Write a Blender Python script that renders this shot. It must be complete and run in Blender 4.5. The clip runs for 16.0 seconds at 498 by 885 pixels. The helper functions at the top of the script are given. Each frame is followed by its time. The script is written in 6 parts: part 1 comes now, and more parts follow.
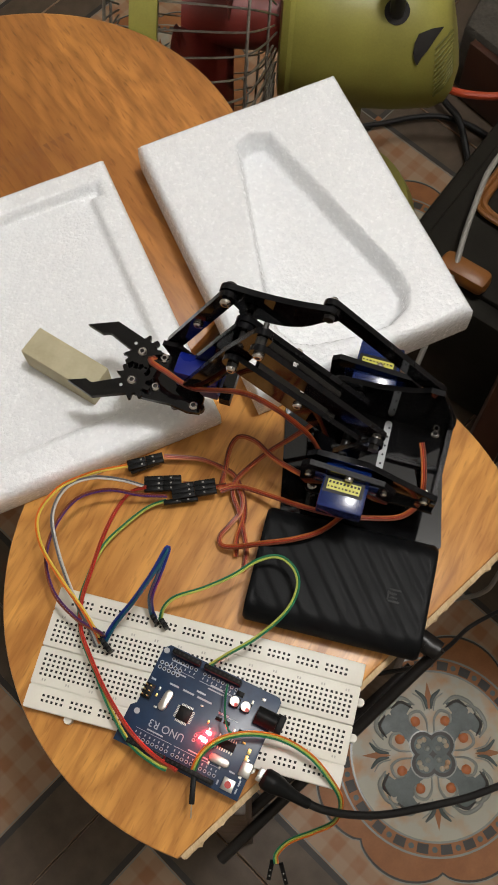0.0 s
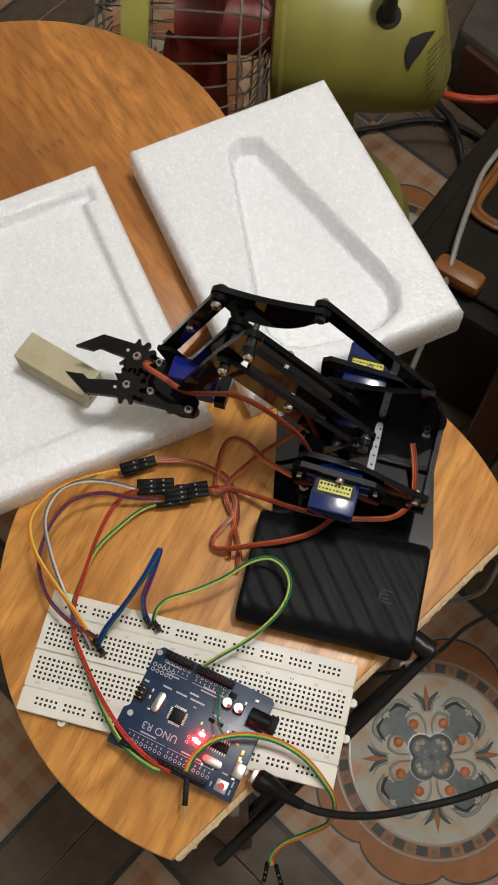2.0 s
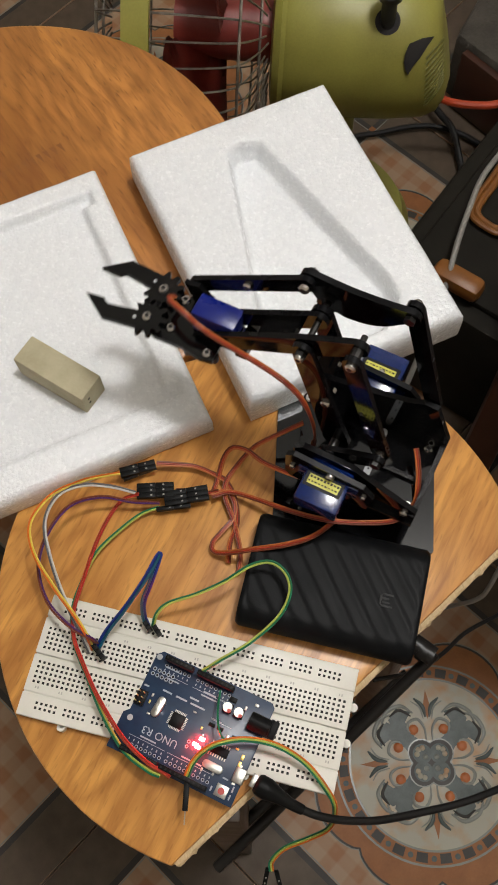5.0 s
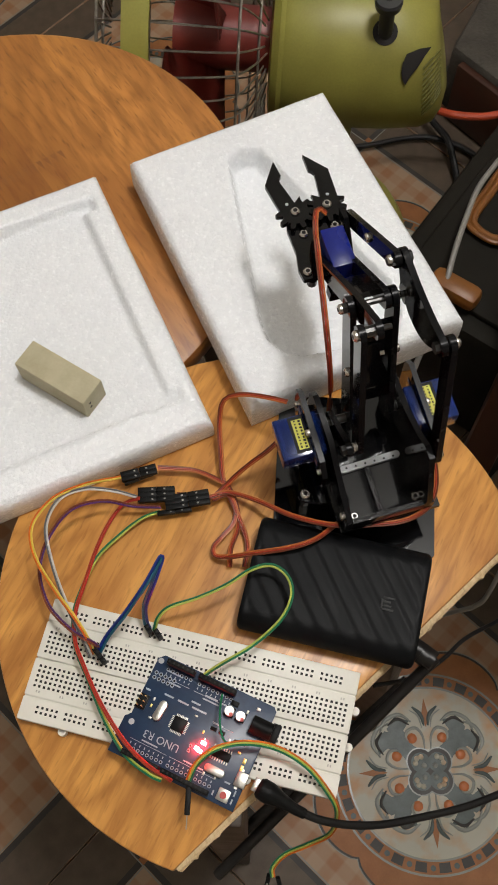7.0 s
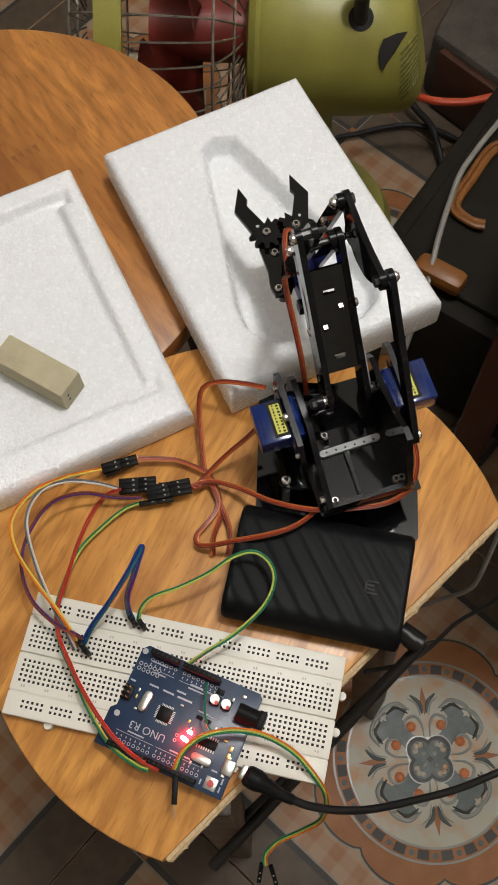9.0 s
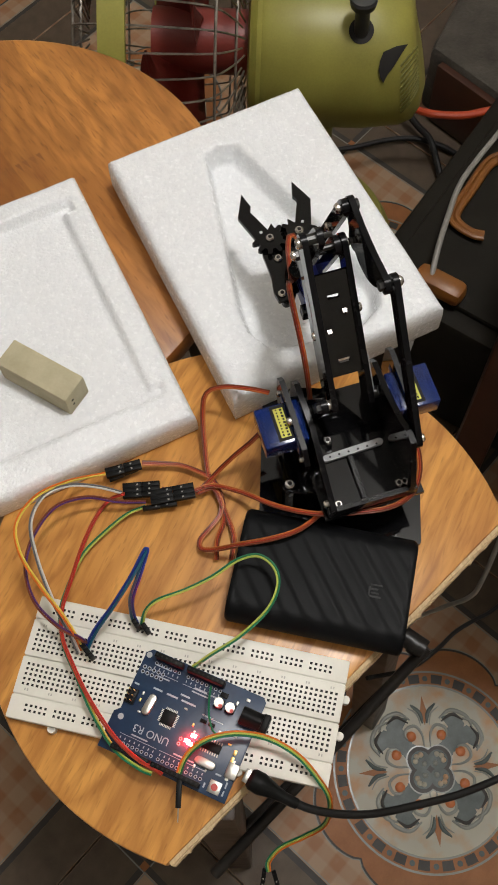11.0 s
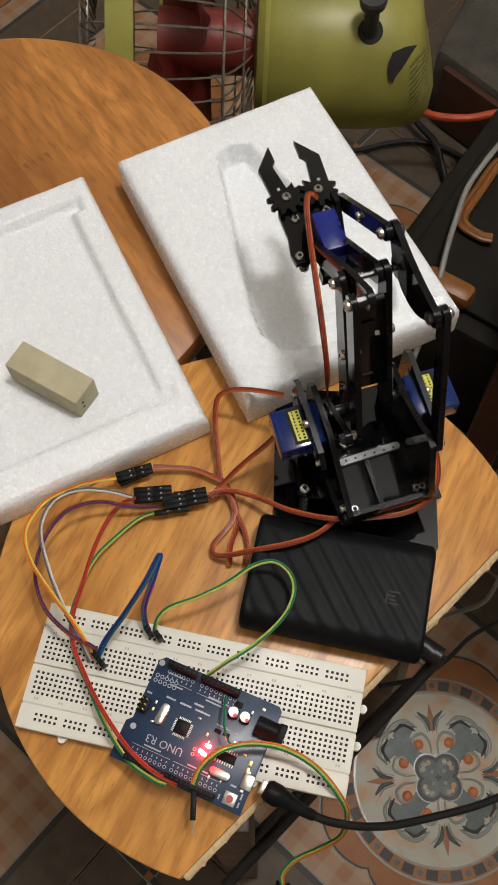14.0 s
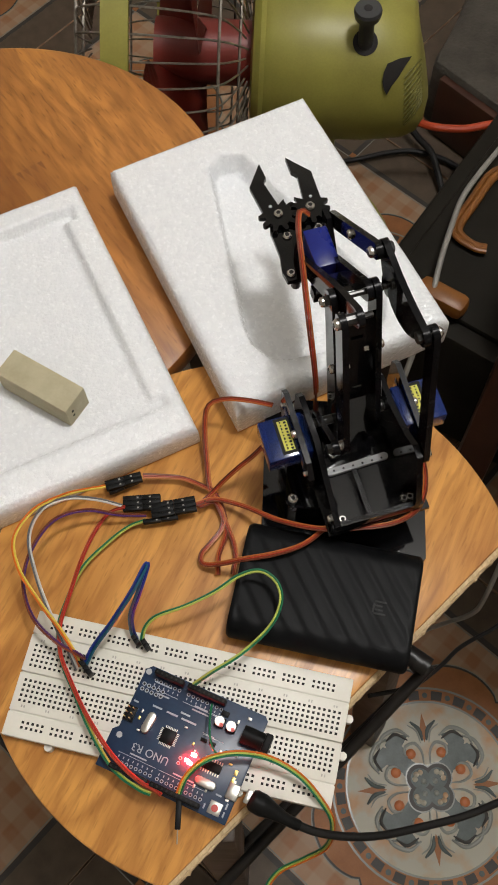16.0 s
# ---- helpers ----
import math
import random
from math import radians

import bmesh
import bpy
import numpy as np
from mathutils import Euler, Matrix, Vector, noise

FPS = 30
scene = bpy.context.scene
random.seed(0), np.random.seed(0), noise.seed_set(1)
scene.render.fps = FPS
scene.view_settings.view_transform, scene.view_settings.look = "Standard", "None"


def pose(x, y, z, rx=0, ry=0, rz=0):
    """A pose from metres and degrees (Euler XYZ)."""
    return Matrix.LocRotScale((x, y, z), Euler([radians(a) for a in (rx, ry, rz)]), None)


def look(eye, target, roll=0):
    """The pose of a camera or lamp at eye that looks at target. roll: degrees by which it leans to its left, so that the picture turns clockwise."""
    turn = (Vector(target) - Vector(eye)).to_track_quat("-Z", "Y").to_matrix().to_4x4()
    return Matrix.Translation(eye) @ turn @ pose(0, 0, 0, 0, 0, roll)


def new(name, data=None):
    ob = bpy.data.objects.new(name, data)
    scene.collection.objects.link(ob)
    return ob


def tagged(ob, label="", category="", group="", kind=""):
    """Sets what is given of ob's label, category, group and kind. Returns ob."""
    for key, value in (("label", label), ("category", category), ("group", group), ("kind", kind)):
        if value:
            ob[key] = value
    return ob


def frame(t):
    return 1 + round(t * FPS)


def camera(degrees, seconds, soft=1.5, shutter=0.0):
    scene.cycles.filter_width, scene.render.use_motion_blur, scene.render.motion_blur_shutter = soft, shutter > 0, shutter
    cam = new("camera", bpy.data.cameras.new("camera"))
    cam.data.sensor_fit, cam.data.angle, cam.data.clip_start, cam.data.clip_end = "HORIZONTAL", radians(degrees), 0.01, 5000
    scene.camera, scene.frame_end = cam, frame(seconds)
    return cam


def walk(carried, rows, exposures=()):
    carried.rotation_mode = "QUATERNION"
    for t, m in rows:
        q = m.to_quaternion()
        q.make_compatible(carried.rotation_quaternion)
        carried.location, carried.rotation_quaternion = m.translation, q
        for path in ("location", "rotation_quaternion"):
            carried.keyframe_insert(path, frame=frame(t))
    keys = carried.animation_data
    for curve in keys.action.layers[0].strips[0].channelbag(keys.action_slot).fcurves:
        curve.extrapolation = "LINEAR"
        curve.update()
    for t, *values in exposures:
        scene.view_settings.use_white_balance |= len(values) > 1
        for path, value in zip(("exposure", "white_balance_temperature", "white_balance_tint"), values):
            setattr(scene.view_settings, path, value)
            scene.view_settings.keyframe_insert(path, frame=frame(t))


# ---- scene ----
cam = camera(29.5, 16.0, soft=1.8, shutter=0.5)
PATH = [
    (0, (0.048, -0.045, 0.505), (-0.155, 0.634, -1.365), -2.5),
    (0.5, (0.049, -0.045, 0.506), (-0.148, 0.639, -1.362), -2.0),
    (1, (0.05, -0.045, 0.506), (-0.153, 0.64, -1.362), -2.5),
    (1.5, (0.053, -0.044, 0.506), (-0.156, 0.641, -1.361), -3.1),
    (2, (0.054, -0.046, 0.506), (-0.156, 0.643, -1.36), -3.2),
    (2.5, (0.053, -0.047, 0.507), (-0.156, 0.645, -1.357), -2.9),
    (3, (0.053, -0.046, 0.509), (-0.151, 0.649, -1.355), -2.5),
    (3.5, (0.054, -0.045, 0.506), (-0.155, 0.645, -1.359), -3.0),
    (4, (0.055, -0.044, 0.505), (-0.161, 0.639, -1.362), -3.9),
    (6.5, (0.051, -0.053, 0.505), (-0.149, 0.683, -1.344), -1.4),
    (7, (0.051, -0.053, 0.504), (-0.153, 0.677, -1.346), -2.0),
    (7.5, (0.053, -0.051, 0.504), (-0.152, 0.675, -1.348), -2.4),
    (8, (0.056, -0.052, 0.505), (-0.152, 0.681, -1.344), -2.7),
    (8.5, (0.058, -0.055, 0.505), (-0.149, 0.679, -1.344), -3.0),
    (9, (0.064, -0.055, 0.499), (-0.145, 0.672, -1.353), -4.1),
    (9.5, (0.059, -0.06, 0.505), (-0.16, 0.691, -1.336), -4.1),
    (10, (0.063, -0.064, 0.506), (-0.156, 0.692, -1.332), -4.2),
    (12.5, (0.055, -0.058, 0.486), (-0.132, 0.703, -1.354), -1.8),
    (13, (0.052, -0.061, 0.488), (-0.141, 0.704, -1.35), -2.1),
    (13.5, (0.05, -0.06, 0.49), (-0.144, 0.705, -1.348), -2.1),
    (14, (0.051, -0.061, 0.49), (-0.149, 0.708, -1.345), -2.6),
    (14.5, (0.055, -0.063, 0.492), (-0.146, 0.714, -1.34), -2.7),
    (15, (0.055, -0.064, 0.491), (-0.148, 0.718, -1.339), -2.7),
    (15.5, (0.056, -0.061, 0.492), (-0.148, 0.722, -1.337), -2.5),
    (16, (0.057, -0.059, 0.492), (-0.147, 0.723, -1.338), -2.3),
]
walk(cam, [(t, look(eye, target, roll)) for t, eye, target, roll in PATH])

# ---- world and light ----
FLOOR = -0.45
world = bpy.data.worlds.new("room_air")
scene.world = world
world.use_nodes = True
world.node_tree.nodes["Background"].inputs[0].default_value = (0.9, 0.8, 0.7, 1)
world.node_tree.nodes["Background"].inputs[1].default_value = 0.02
scene.view_settings.exposure = 0.0
lamp_data = bpy.data.lights.new("ceiling_lamp", "POINT")
lamp_data.shadow_soft_size = 0.11
lamp_data.energy, lamp_data.color = 63.0, (0.985, 0.965, 0.945)
lamp = new("ceiling_lamp", lamp_data)
lamp.matrix_world = look((0.36, 0.36, 1.98), (0.36, 0.36, 0))


# ---- materials ----
def shader(name):
    m = bpy.data.materials.new(name)
    m.use_nodes = True
    n, l = m.node_tree.nodes, m.node_tree.links
    return m, n, l, n["Principled BSDF"]


def mat(name, a, b=None, rough=0.5, metal=0.0, scale=60.0, fine=600.0, bump=0.15, bump_size=0.0004, spec=0.5, coat=0.0, spread=0.12, rvar=0.12):
    """Two-scale noise between two colours, with uneven gloss and a fine relief."""
    m, n, l, p = shader(name)
    if b is None:
        b = tuple(c * 0.82 for c in a)
    co = n.new("ShaderNodeTexCoord")
    big, small = n.new("ShaderNodeTexNoise"), n.new("ShaderNodeTexNoise")
    big.inputs["Scale"].default_value, small.inputs["Scale"].default_value = scale, fine
    big.inputs["Detail"].default_value = 5
    l.new(co.outputs["Object"], big.inputs["Vector"])
    l.new(co.outputs["Object"], small.inputs["Vector"])
    add = n.new("ShaderNodeMath")
    add.operation = "MULTIPLY_ADD"
    add.inputs[1].default_value = 0.3
    l.new(small.outputs["Fac"], add.inputs[0])
    l.new(big.outputs["Fac"], add.inputs[2])
    ramp = n.new("ShaderNodeMapRange")
    ramp.inputs["From Min"].default_value, ramp.inputs["From Max"].default_value = 0.65 - 2 * spread, 0.65 + 2 * spread
    l.new(add.outputs[0], ramp.inputs["Value"])
    mix = n.new("ShaderNodeMix")
    mix.data_type = "RGBA"
    mix.inputs["A"].default_value, mix.inputs["B"].default_value = (*a, 1), (*b, 1)
    l.new(ramp.outputs["Result"], mix.inputs["Factor"])
    l.new(mix.outputs["Result"], p.inputs["Base Color"])
    gl = n.new("ShaderNodeMapRange")
    gl.inputs["To Min"].default_value, gl.inputs["To Max"].default_value = max(0.02, rough - rvar), min(1, rough + rvar)
    l.new(big.outputs["Fac"], gl.inputs["Value"])
    l.new(gl.outputs["Result"], p.inputs["Roughness"])
    p.inputs["Metallic"].default_value = metal
    p.inputs["Specular IOR Level"].default_value = spec
    p.inputs["Coat Weight"].default_value = coat
    p.inputs["Coat Roughness"].default_value = 0.08
    bp = n.new("ShaderNodeBump")
    bp.inputs["Strength"].default_value, bp.inputs["Distance"].default_value = bump, bump_size
    l.new(small.outputs["Fac"], bp.inputs["Height"])
    l.new(bp.outputs["Normal"], p.inputs["Normal"])
    return m


def wood_mat(name, light, dark, turn, plank=0.0, rough=0.32, stretch=9.0, size=26.0, pore=0.3, figure=0.0):
    """Varnished wood with grain along one direction, knots and glued staves."""
    m, n, l, p = shader(name)
    co, mp = n.new("ShaderNodeTexCoord"), n.new("ShaderNodeMapping")
    mp.inputs["Rotation"].default_value = (0, 0, radians(turn))
    l.new(co.outputs["Object"], mp.inputs["Vector"])
    sq = n.new("ShaderNodeVectorMath")
    sq.operation = "MULTIPLY"
    sq.inputs[1].default_value = (1.0 / stretch, 1, 1)
    l.new(mp.outputs["Vector"], sq.inputs[0])
    warp = n.new("ShaderNodeTexNoise")
    warp.inputs["Scale"].default_value, warp.inputs["Detail"].default_value = size, 3
    l.new(sq.outputs["Vector"], warp.inputs["Vector"])
    grain = n.new("ShaderNodeTexNoise")
    grain.inputs["Scale"].default_value, grain.inputs["Detail"].default_value = size * 6, 6
    grain.inputs["Distortion"].default_value = 0.6
    l.new(sq.outputs["Vector"], grain.inputs["Vector"])
    pores = n.new("ShaderNodeTexNoise")
    pores.inputs["Scale"].default_value, pores.inputs["Detail"].default_value = size * 30, 2
    l.new(sq.outputs["Vector"], pores.inputs["Vector"])
    mr = n.new("ShaderNodeMapRange")
    mr.inputs["From Min"].default_value, mr.inputs["From Max"].default_value = 0.36, 0.66
    l.new(warp.outputs["Fac"], mr.inputs["Value"])
    mr2 = n.new("ShaderNodeMapRange")
    mr2.inputs["From Min"].default_value, mr2.inputs["From Max"].default_value = 0.44, 0.64
    l.new(grain.outputs["Fac"], mr2.inputs["Value"])
    mix1, mix2, mix3 = (n.new("ShaderNodeMix") for _ in range(3))
    for x in (mix1, mix2, mix3):
        x.data_type = "RGBA"
    mid = tuple((a * 0.6 + b * 0.4) for a, b in zip(light, dark))
    mix1.inputs["A"].default_value, mix1.inputs["B"].default_value = (*light, 1), (*mid, 1)
    l.new(mr.outputs["Result"], mix1.inputs["Factor"])
    mix2.inputs["B"].default_value = (*dark, 1)
    l.new(mix1.outputs["Result"], mix2.inputs["A"])
    half = n.new("ShaderNodeMath")
    half.operation = "MULTIPLY"
    half.inputs[1].default_value = 0.45
    l.new(mr2.outputs["Result"], half.inputs[0])
    l.new(half.outputs[0], mix2.inputs["Factor"])
    if figure:
        # arched growth rings: level lines of a broad stretched noise
        broad, many, fold, soft, rings = n.new("ShaderNodeTexNoise"), n.new("ShaderNodeMath"), n.new("ShaderNodeMath"), n.new("ShaderNodeMapRange"), n.new("ShaderNodeMix")
        broad.inputs["Scale"].default_value, broad.inputs["Detail"].default_value = 15, 2.5
        wide = n.new("ShaderNodeVectorMath")
        wide.operation = "MULTIPLY"
        wide.inputs[1].default_value = (0.33, 1, 1)
        l.new(mp.outputs["Vector"], wide.inputs[0])
        l.new(wide.outputs["Vector"], broad.inputs["Vector"])
        many.operation, fold.operation = "MULTIPLY", "PINGPONG"
        many.inputs[1].default_value, fold.inputs[1].default_value = 11.0, 0.5
        l.new(broad.outputs["Fac"], many.inputs[0])
        l.new(many.outputs[0], fold.inputs[0])
        soft.inputs["From Min"].default_value, soft.inputs["From Max"].default_value = 0.12, 0.5
        soft.inputs["To Max"].default_value = figure
        l.new(fold.outputs[0], soft.inputs["Value"])
        rings.data_type = "RGBA"
        rings.inputs["B"].default_value = (*dark, 1)
        l.new(mix2.outputs["Result"], rings.inputs["A"])
        l.new(soft.outputs["Result"], rings.inputs["Factor"])
        mix2 = rings
    # short dark pores
    sq2, dash, cut, fleck = n.new("ShaderNodeVectorMath"), n.new("ShaderNodeTexNoise"), n.new("ShaderNodeMapRange"), n.new("ShaderNodeMix")
    sq2.operation = "MULTIPLY"
    sq2.inputs[1].default_value = (0.16, 1, 1)
    l.new(mp.outputs["Vector"], sq2.inputs[0])
    dash.inputs["Scale"].default_value, dash.inputs["Detail"].default_value = 620, 1
    l.new(sq2.outputs["Vector"], dash.inputs["Vector"])
    cut.inputs["From Min"].default_value, cut.inputs["From Max"].default_value = 0.60, 0.74
    cut.inputs["To Max"].default_value = pore
    l.new(dash.outputs["Fac"], cut.inputs["Value"])
    fleck.data_type = "RGBA"
    fleck.inputs["B"].default_value = (*(c * 0.6 for c in dark), 1)
    l.new(mix2.outputs["Result"], fleck.inputs["A"])
    l.new(cut.outputs["Result"], fleck.inputs["Factor"])
    mix2 = fleck
    last = mix2
    if plank:
        sep = n.new("ShaderNodeSeparateXYZ")
        l.new(mp.outputs["Vector"], sep.inputs[0])
        fl, sn = n.new("ShaderNodeMath"), n.new("ShaderNodeTexWhiteNoise")
        fl.operation = "SNAP"
        fl.inputs[1].default_value = plank
        l.new(sep.outputs["Y"], fl.inputs[0])
        sn.noise_dimensions = "1D"
        l.new(fl.outputs[0], sn.inputs["W"])
        k = n.new("ShaderNodeMath")
        k.operation = "MULTIPLY"
        k.inputs[1].default_value = 0.6
        l.new(sn.outputs["Value"], k.inputs[0])
        mix3.inputs["B"].default_value = (*dark, 1)
        l.new(mix2.outputs["Result"], mix3.inputs["A"])
        l.new(k.outputs[0], mix3.inputs["Factor"])
        last = mix3
    l.new(last.outputs["Result"], p.inputs["Base Color"])
    gl = n.new("ShaderNodeMapRange")
    gl.inputs["To Min"].default_value, gl.inputs["To Max"].default_value = rough - 0.08, rough + 0.16
    l.new(warp.outputs["Fac"], gl.inputs["Value"])
    l.new(gl.outputs["Result"], p.inputs["Roughness"])
    bp = n.new("ShaderNodeBump")
    bp.inputs["Strength"].default_value, bp.inputs["Distance"].default_value = 0.12, 0.0004
    l.new(pores.outputs["Fac"], bp.inputs["Height"])
    l.new(bp.outputs["Normal"], p.inputs["Normal"])
    return m


def foam_mat(name):
    """Expanded white foam: glossy closed cells a few millimetres wide."""
    m, n, l, p = shader(name)
    co = n.new("ShaderNodeTexCoord")
    v1, v2, v3 = n.new("ShaderNodeTexVoronoi"), n.new("ShaderNodeTexVoronoi"), n.new("ShaderNodeTexNoise")
    v1.inputs["Scale"].default_value, v2.inputs["Scale"].default_value, v3.inputs["Scale"].default_value = 430, 1300, 400
    for x in (v1, v2, v3):
        l.new(co.outputs["Object"], x.inputs["Vector"])
    mix = n.new("ShaderNodeMix")
    mix.data_type = "RGBA"
    mix.inputs["A"].default_value, mix.inputs["B"].default_value = (0.81, 0.835, 0.865, 1), (0.89, 0.915, 0.94, 1)
    l.new(v1.outputs["Color"], mix.inputs["Factor"])
    l.new(mix.outputs["Result"], p.inputs["Base Color"])
    add = n.new("ShaderNodeMath")
    add.operation = "MULTIPLY_ADD"
    add.inputs[1].default_value = 0.5
    l.new(v2.outputs["Distance"], add.inputs[0])
    l.new(v1.outputs["Distance"], add.inputs[2])
    bp = n.new("ShaderNodeBump")
    bp.invert = True
    bp.inputs["Strength"].default_value, bp.inputs["Distance"].default_value = 0.33, 0.0012
    l.new(add.outputs[0], bp.inputs["Height"])
    l.new(bp.outputs["Normal"], p.inputs["Normal"])
    gl = n.new("ShaderNodeMapRange")
    gl.inputs["To Min"].default_value, gl.inputs["To Max"].default_value = 0.02, 0.42
    l.new(v3.outputs["Fac"], gl.inputs["Value"])
    l.new(gl.outputs["Result"], p.inputs["Roughness"])
    p.inputs["Specular IOR Level"].default_value = 0.75
    p.inputs["Subsurface Weight"].default_value = 0.5
    p.inputs["Subsurface Radius"].default_value = (0.007, 0.007, 0.007)
    return m


def glow_mat(name, colour, strength):
    m, n, l, p = shader(name)
    p.inputs["Base Color"].default_value = (*colour, 1)
    p.inputs["Emission Color"].default_value = (*colour, 1)
    p.inputs["Emission Strength"].default_value = strength
    return m


def clear_blue(name):
    m, n, l, p = shader(name)
    p.inputs["Base Color"].default_value = (0.007, 0.034, 0.22, 1)
    p.inputs["Roughness"].default_value = 0.14
    p.inputs["Transmission Weight"].default_value = 0.5
    p.inputs["IOR"].default_value = 1.5
    p.inputs["Coat Weight"].default_value = 0.2
    return m


STOOL_NEAR = wood_mat("varnished_plywood", (0.72, 0.355, 0.088), (0.27, 0.088, 0.016), -76, rough=0.3, stretch=8.0, size=40.0, figure=0.42)
STOOL_FAR = wood_mat("varnished_oak", (0.56, 0.240, 0.054), (0.18, 0.057, 0.011), 42, plank=0.050, rough=0.3, stretch=7.0, size=34.0, pore=0.45, figure=0.34)
PLY_EDGE = wood_mat("raw_plywood_edge", (0.62, 0.47, 0.28), (0.40, 0.27, 0.13), 56, rough=0.75, size=120)
FOAM = foam_mat("white_foam")
ACRYLIC = mat("black_acrylic", (0.0025, 0.0025, 0.003), (0.004, 0.004, 0.0045), rough=0.07, bump=0.01, spec=0.5, rvar=0.03)
ACRYLIC_EDGE = mat("polished_acrylic_edge", (0.004, 0.004, 0.0045), (0.008, 0.008, 0.009), rough=0.24, fine=1600, bump=0.14, bump_size=0.0003, spec=0.14)
SAWN_EDGE = mat("sawn_acrylic_edge", (0.006, 0.006, 0.007), (0.014, 0.014, 0.015), rough=0.18, fine=1300, bump=0.8, bump_size=0.0008, spec=0.5)
STEEL = mat("nickel_screw", (0.72, 0.70, 0.66), (0.55, 0.53, 0.5), rough=0.24, metal=1.0, bump=0.05)
DARK_STEEL = mat("blackened_steel", (0.10, 0.098, 0.095), (0.05, 0.05, 0.05), rough=0.35, metal=1.0, bump=0.05)
SERVO = clear_blue("blue_servo_case")
SERVO_DARK = mat("opaque_blue_servo_case", (0.004, 0.014, 0.20), (0.003, 0.009, 0.13), rough=0.3, bump=0.05)
BLACK_PLASTIC = mat("black_plastic", (0.006, 0.006, 0.006), (0.009, 0.009, 0.009), rough=0.45, bump=0.08, spec=0.10)
LABEL_YELLOW = mat("servo_label", (0.62, 0.60, 0.08), (0.5, 0.47, 0.05), rough=0.4)
LABEL_INK = mat("label_ink", (0.008, 0.008, 0.006), rough=0.35, spec=0.2)
HORN = mat("grey_servo_horn", (0.42, 0.43, 0.44), (0.34, 0.35, 0.36), rough=0.45)
BOARD_WHITE = mat("ivory_abs", (0.78, 0.76, 0.69), (0.70, 0.68, 0.60), rough=0.42, scale=40, bump=0.08)
# near-black colour that paints the shade inside holes, slots and sockets
HOLE = mat("hole_shade", (0.012, 0.010, 0.009), rough=0.8)
PCB = mat("blue_solder_mask", (0.008, 0.032, 0.082), (0.005, 0.020, 0.056), rough=0.34, scale=120, bump=0.08)
SILK = mat("white_silkscreen", (0.42, 0.46, 0.52), rough=0.6)
TIN = mat("tinned_metal", (0.50, 0.48, 0.43), (0.36, 0.35, 0.32), rough=0.34, metal=1.0, bump=0.1)
GOLD = mat("gilt_pad", (0.75, 0.55, 0.18), rough=0.35, metal=1.0)
RED_LED = glow_mat("lit_red_led", (1.0, 0.006, 0.005), 1700.0)
RED_BUTTON = mat("red_button", (0.5, 0.03, 0.02), rough=0.4)
RUBBER = mat("black_rubber_skin", (0.003, 0.0034, 0.0038), (0.006, 0.0062, 0.007), spec=0.09, rough=0.46, fine=1500, bump=0.25, bump_size=0.0002)
BLOCK = mat("unfinished_grey_beige_block", (0.46, 0.42, 0.28), (0.38, 0.34, 0.22), rough=0.7, scale=90, bump=0.2)
FAN_GREEN = mat("faded_lime_plastic", (0.30, 0.28, 0.055), (0.21, 0.19, 0.036), rough=0.45, scale=22, bump=0.1)
FAN_RED = mat("dull_red_blade", (0.26, 0.035, 0.022), (0.17, 0.026, 0.02), rough=0.4, scale=20)
WIRE = mat("dusty_chrome_wire", (0.32, 0.30, 0.26), (0.14, 0.12, 0.10), rough=0.42, metal=0.8, scale=140)
LEG_BROWN = mat("brown_painted_tube", (0.055, 0.036, 0.024), (0.035, 0.024, 0.017), rough=0.4, scale=50)
LEG_BLACK = mat("black_painted_tube", (0.009, 0.008, 0.008), (0.016, 0.014, 0.012), rough=0.4, scale=50, spec=0.3)
GREY_CASE = mat("dusty_grey_plastic", (0.013, 0.0108, 0.0068), (0.009, 0.0074, 0.0046), rough=0.7, scale=25, fine=300, spec=0.2)
ORANGE = mat("orange_plastic", (0.24, 0.085, 0.010), (0.17, 0.058, 0.008), rough=0.45)
HOSE = mat("orange_red_hose", (0.48, 0.06, 0.016), (0.38, 0.045, 0.013), rough=0.4)
CABLE = mat("black_cable", (0.006, 0.0055, 0.0055), (0.010, 0.010, 0.010), rough=0.5, spec=0.3)
GREY_CABLE = mat("grey_white_cable", (0.30, 0.29, 0.26), (0.23, 0.22, 0.20), rough=0.5)
PLASTER = mat("painted_wall", (0.60, 0.56, 0.49), (0.52, 0.48, 0.42), rough=0.8, scale=3, fine=120)
CEIL = mat("white_ceiling", (0.78, 0.77, 0.74), rough=0.85, scale=2, fine=100)
CONCRETE = mat("rough_grey_concrete", (0.075, 0.066, 0.052), (0.038, 0.033, 0.026), rough=0.85, scale=30, fine=250, bump=0.6, bump_size=0.003)
REDWOOD = mat("reddish_brown_wood", (0.065, 0.021, 0.009), (0.038, 0.012, 0.006), rough=0.4, scale=18)
W = {k: mat("wire_" + k, c, rough=0.38, bump=0.02, spread=0.3) for k, c in {
    "red": (0.50, 0.030, 0.020), "brown": (0.19, 0.042, 0.017), "orange": (0.70, 0.16, 0.012), "yellow": (0.74, 0.58, 0.09), "lime": (0.48, 0.54, 0.10), "teal": (0.006, 0.10, 0.16),
    "green": (0.006, 0.17, 0.075), "blue": (0.008, 0.03, 0.24), "purple": (0.085, 0.02, 0.13), "grey": (0.13, 0.13, 0.14),
    "white": (0.62, 0.62, 0.60), "servo_red": (0.40, 0.045, 0.018), "servo_orange": (0.52, 0.145, 0.032), "black": (0.012, 0.012, 0.012)}.items()}


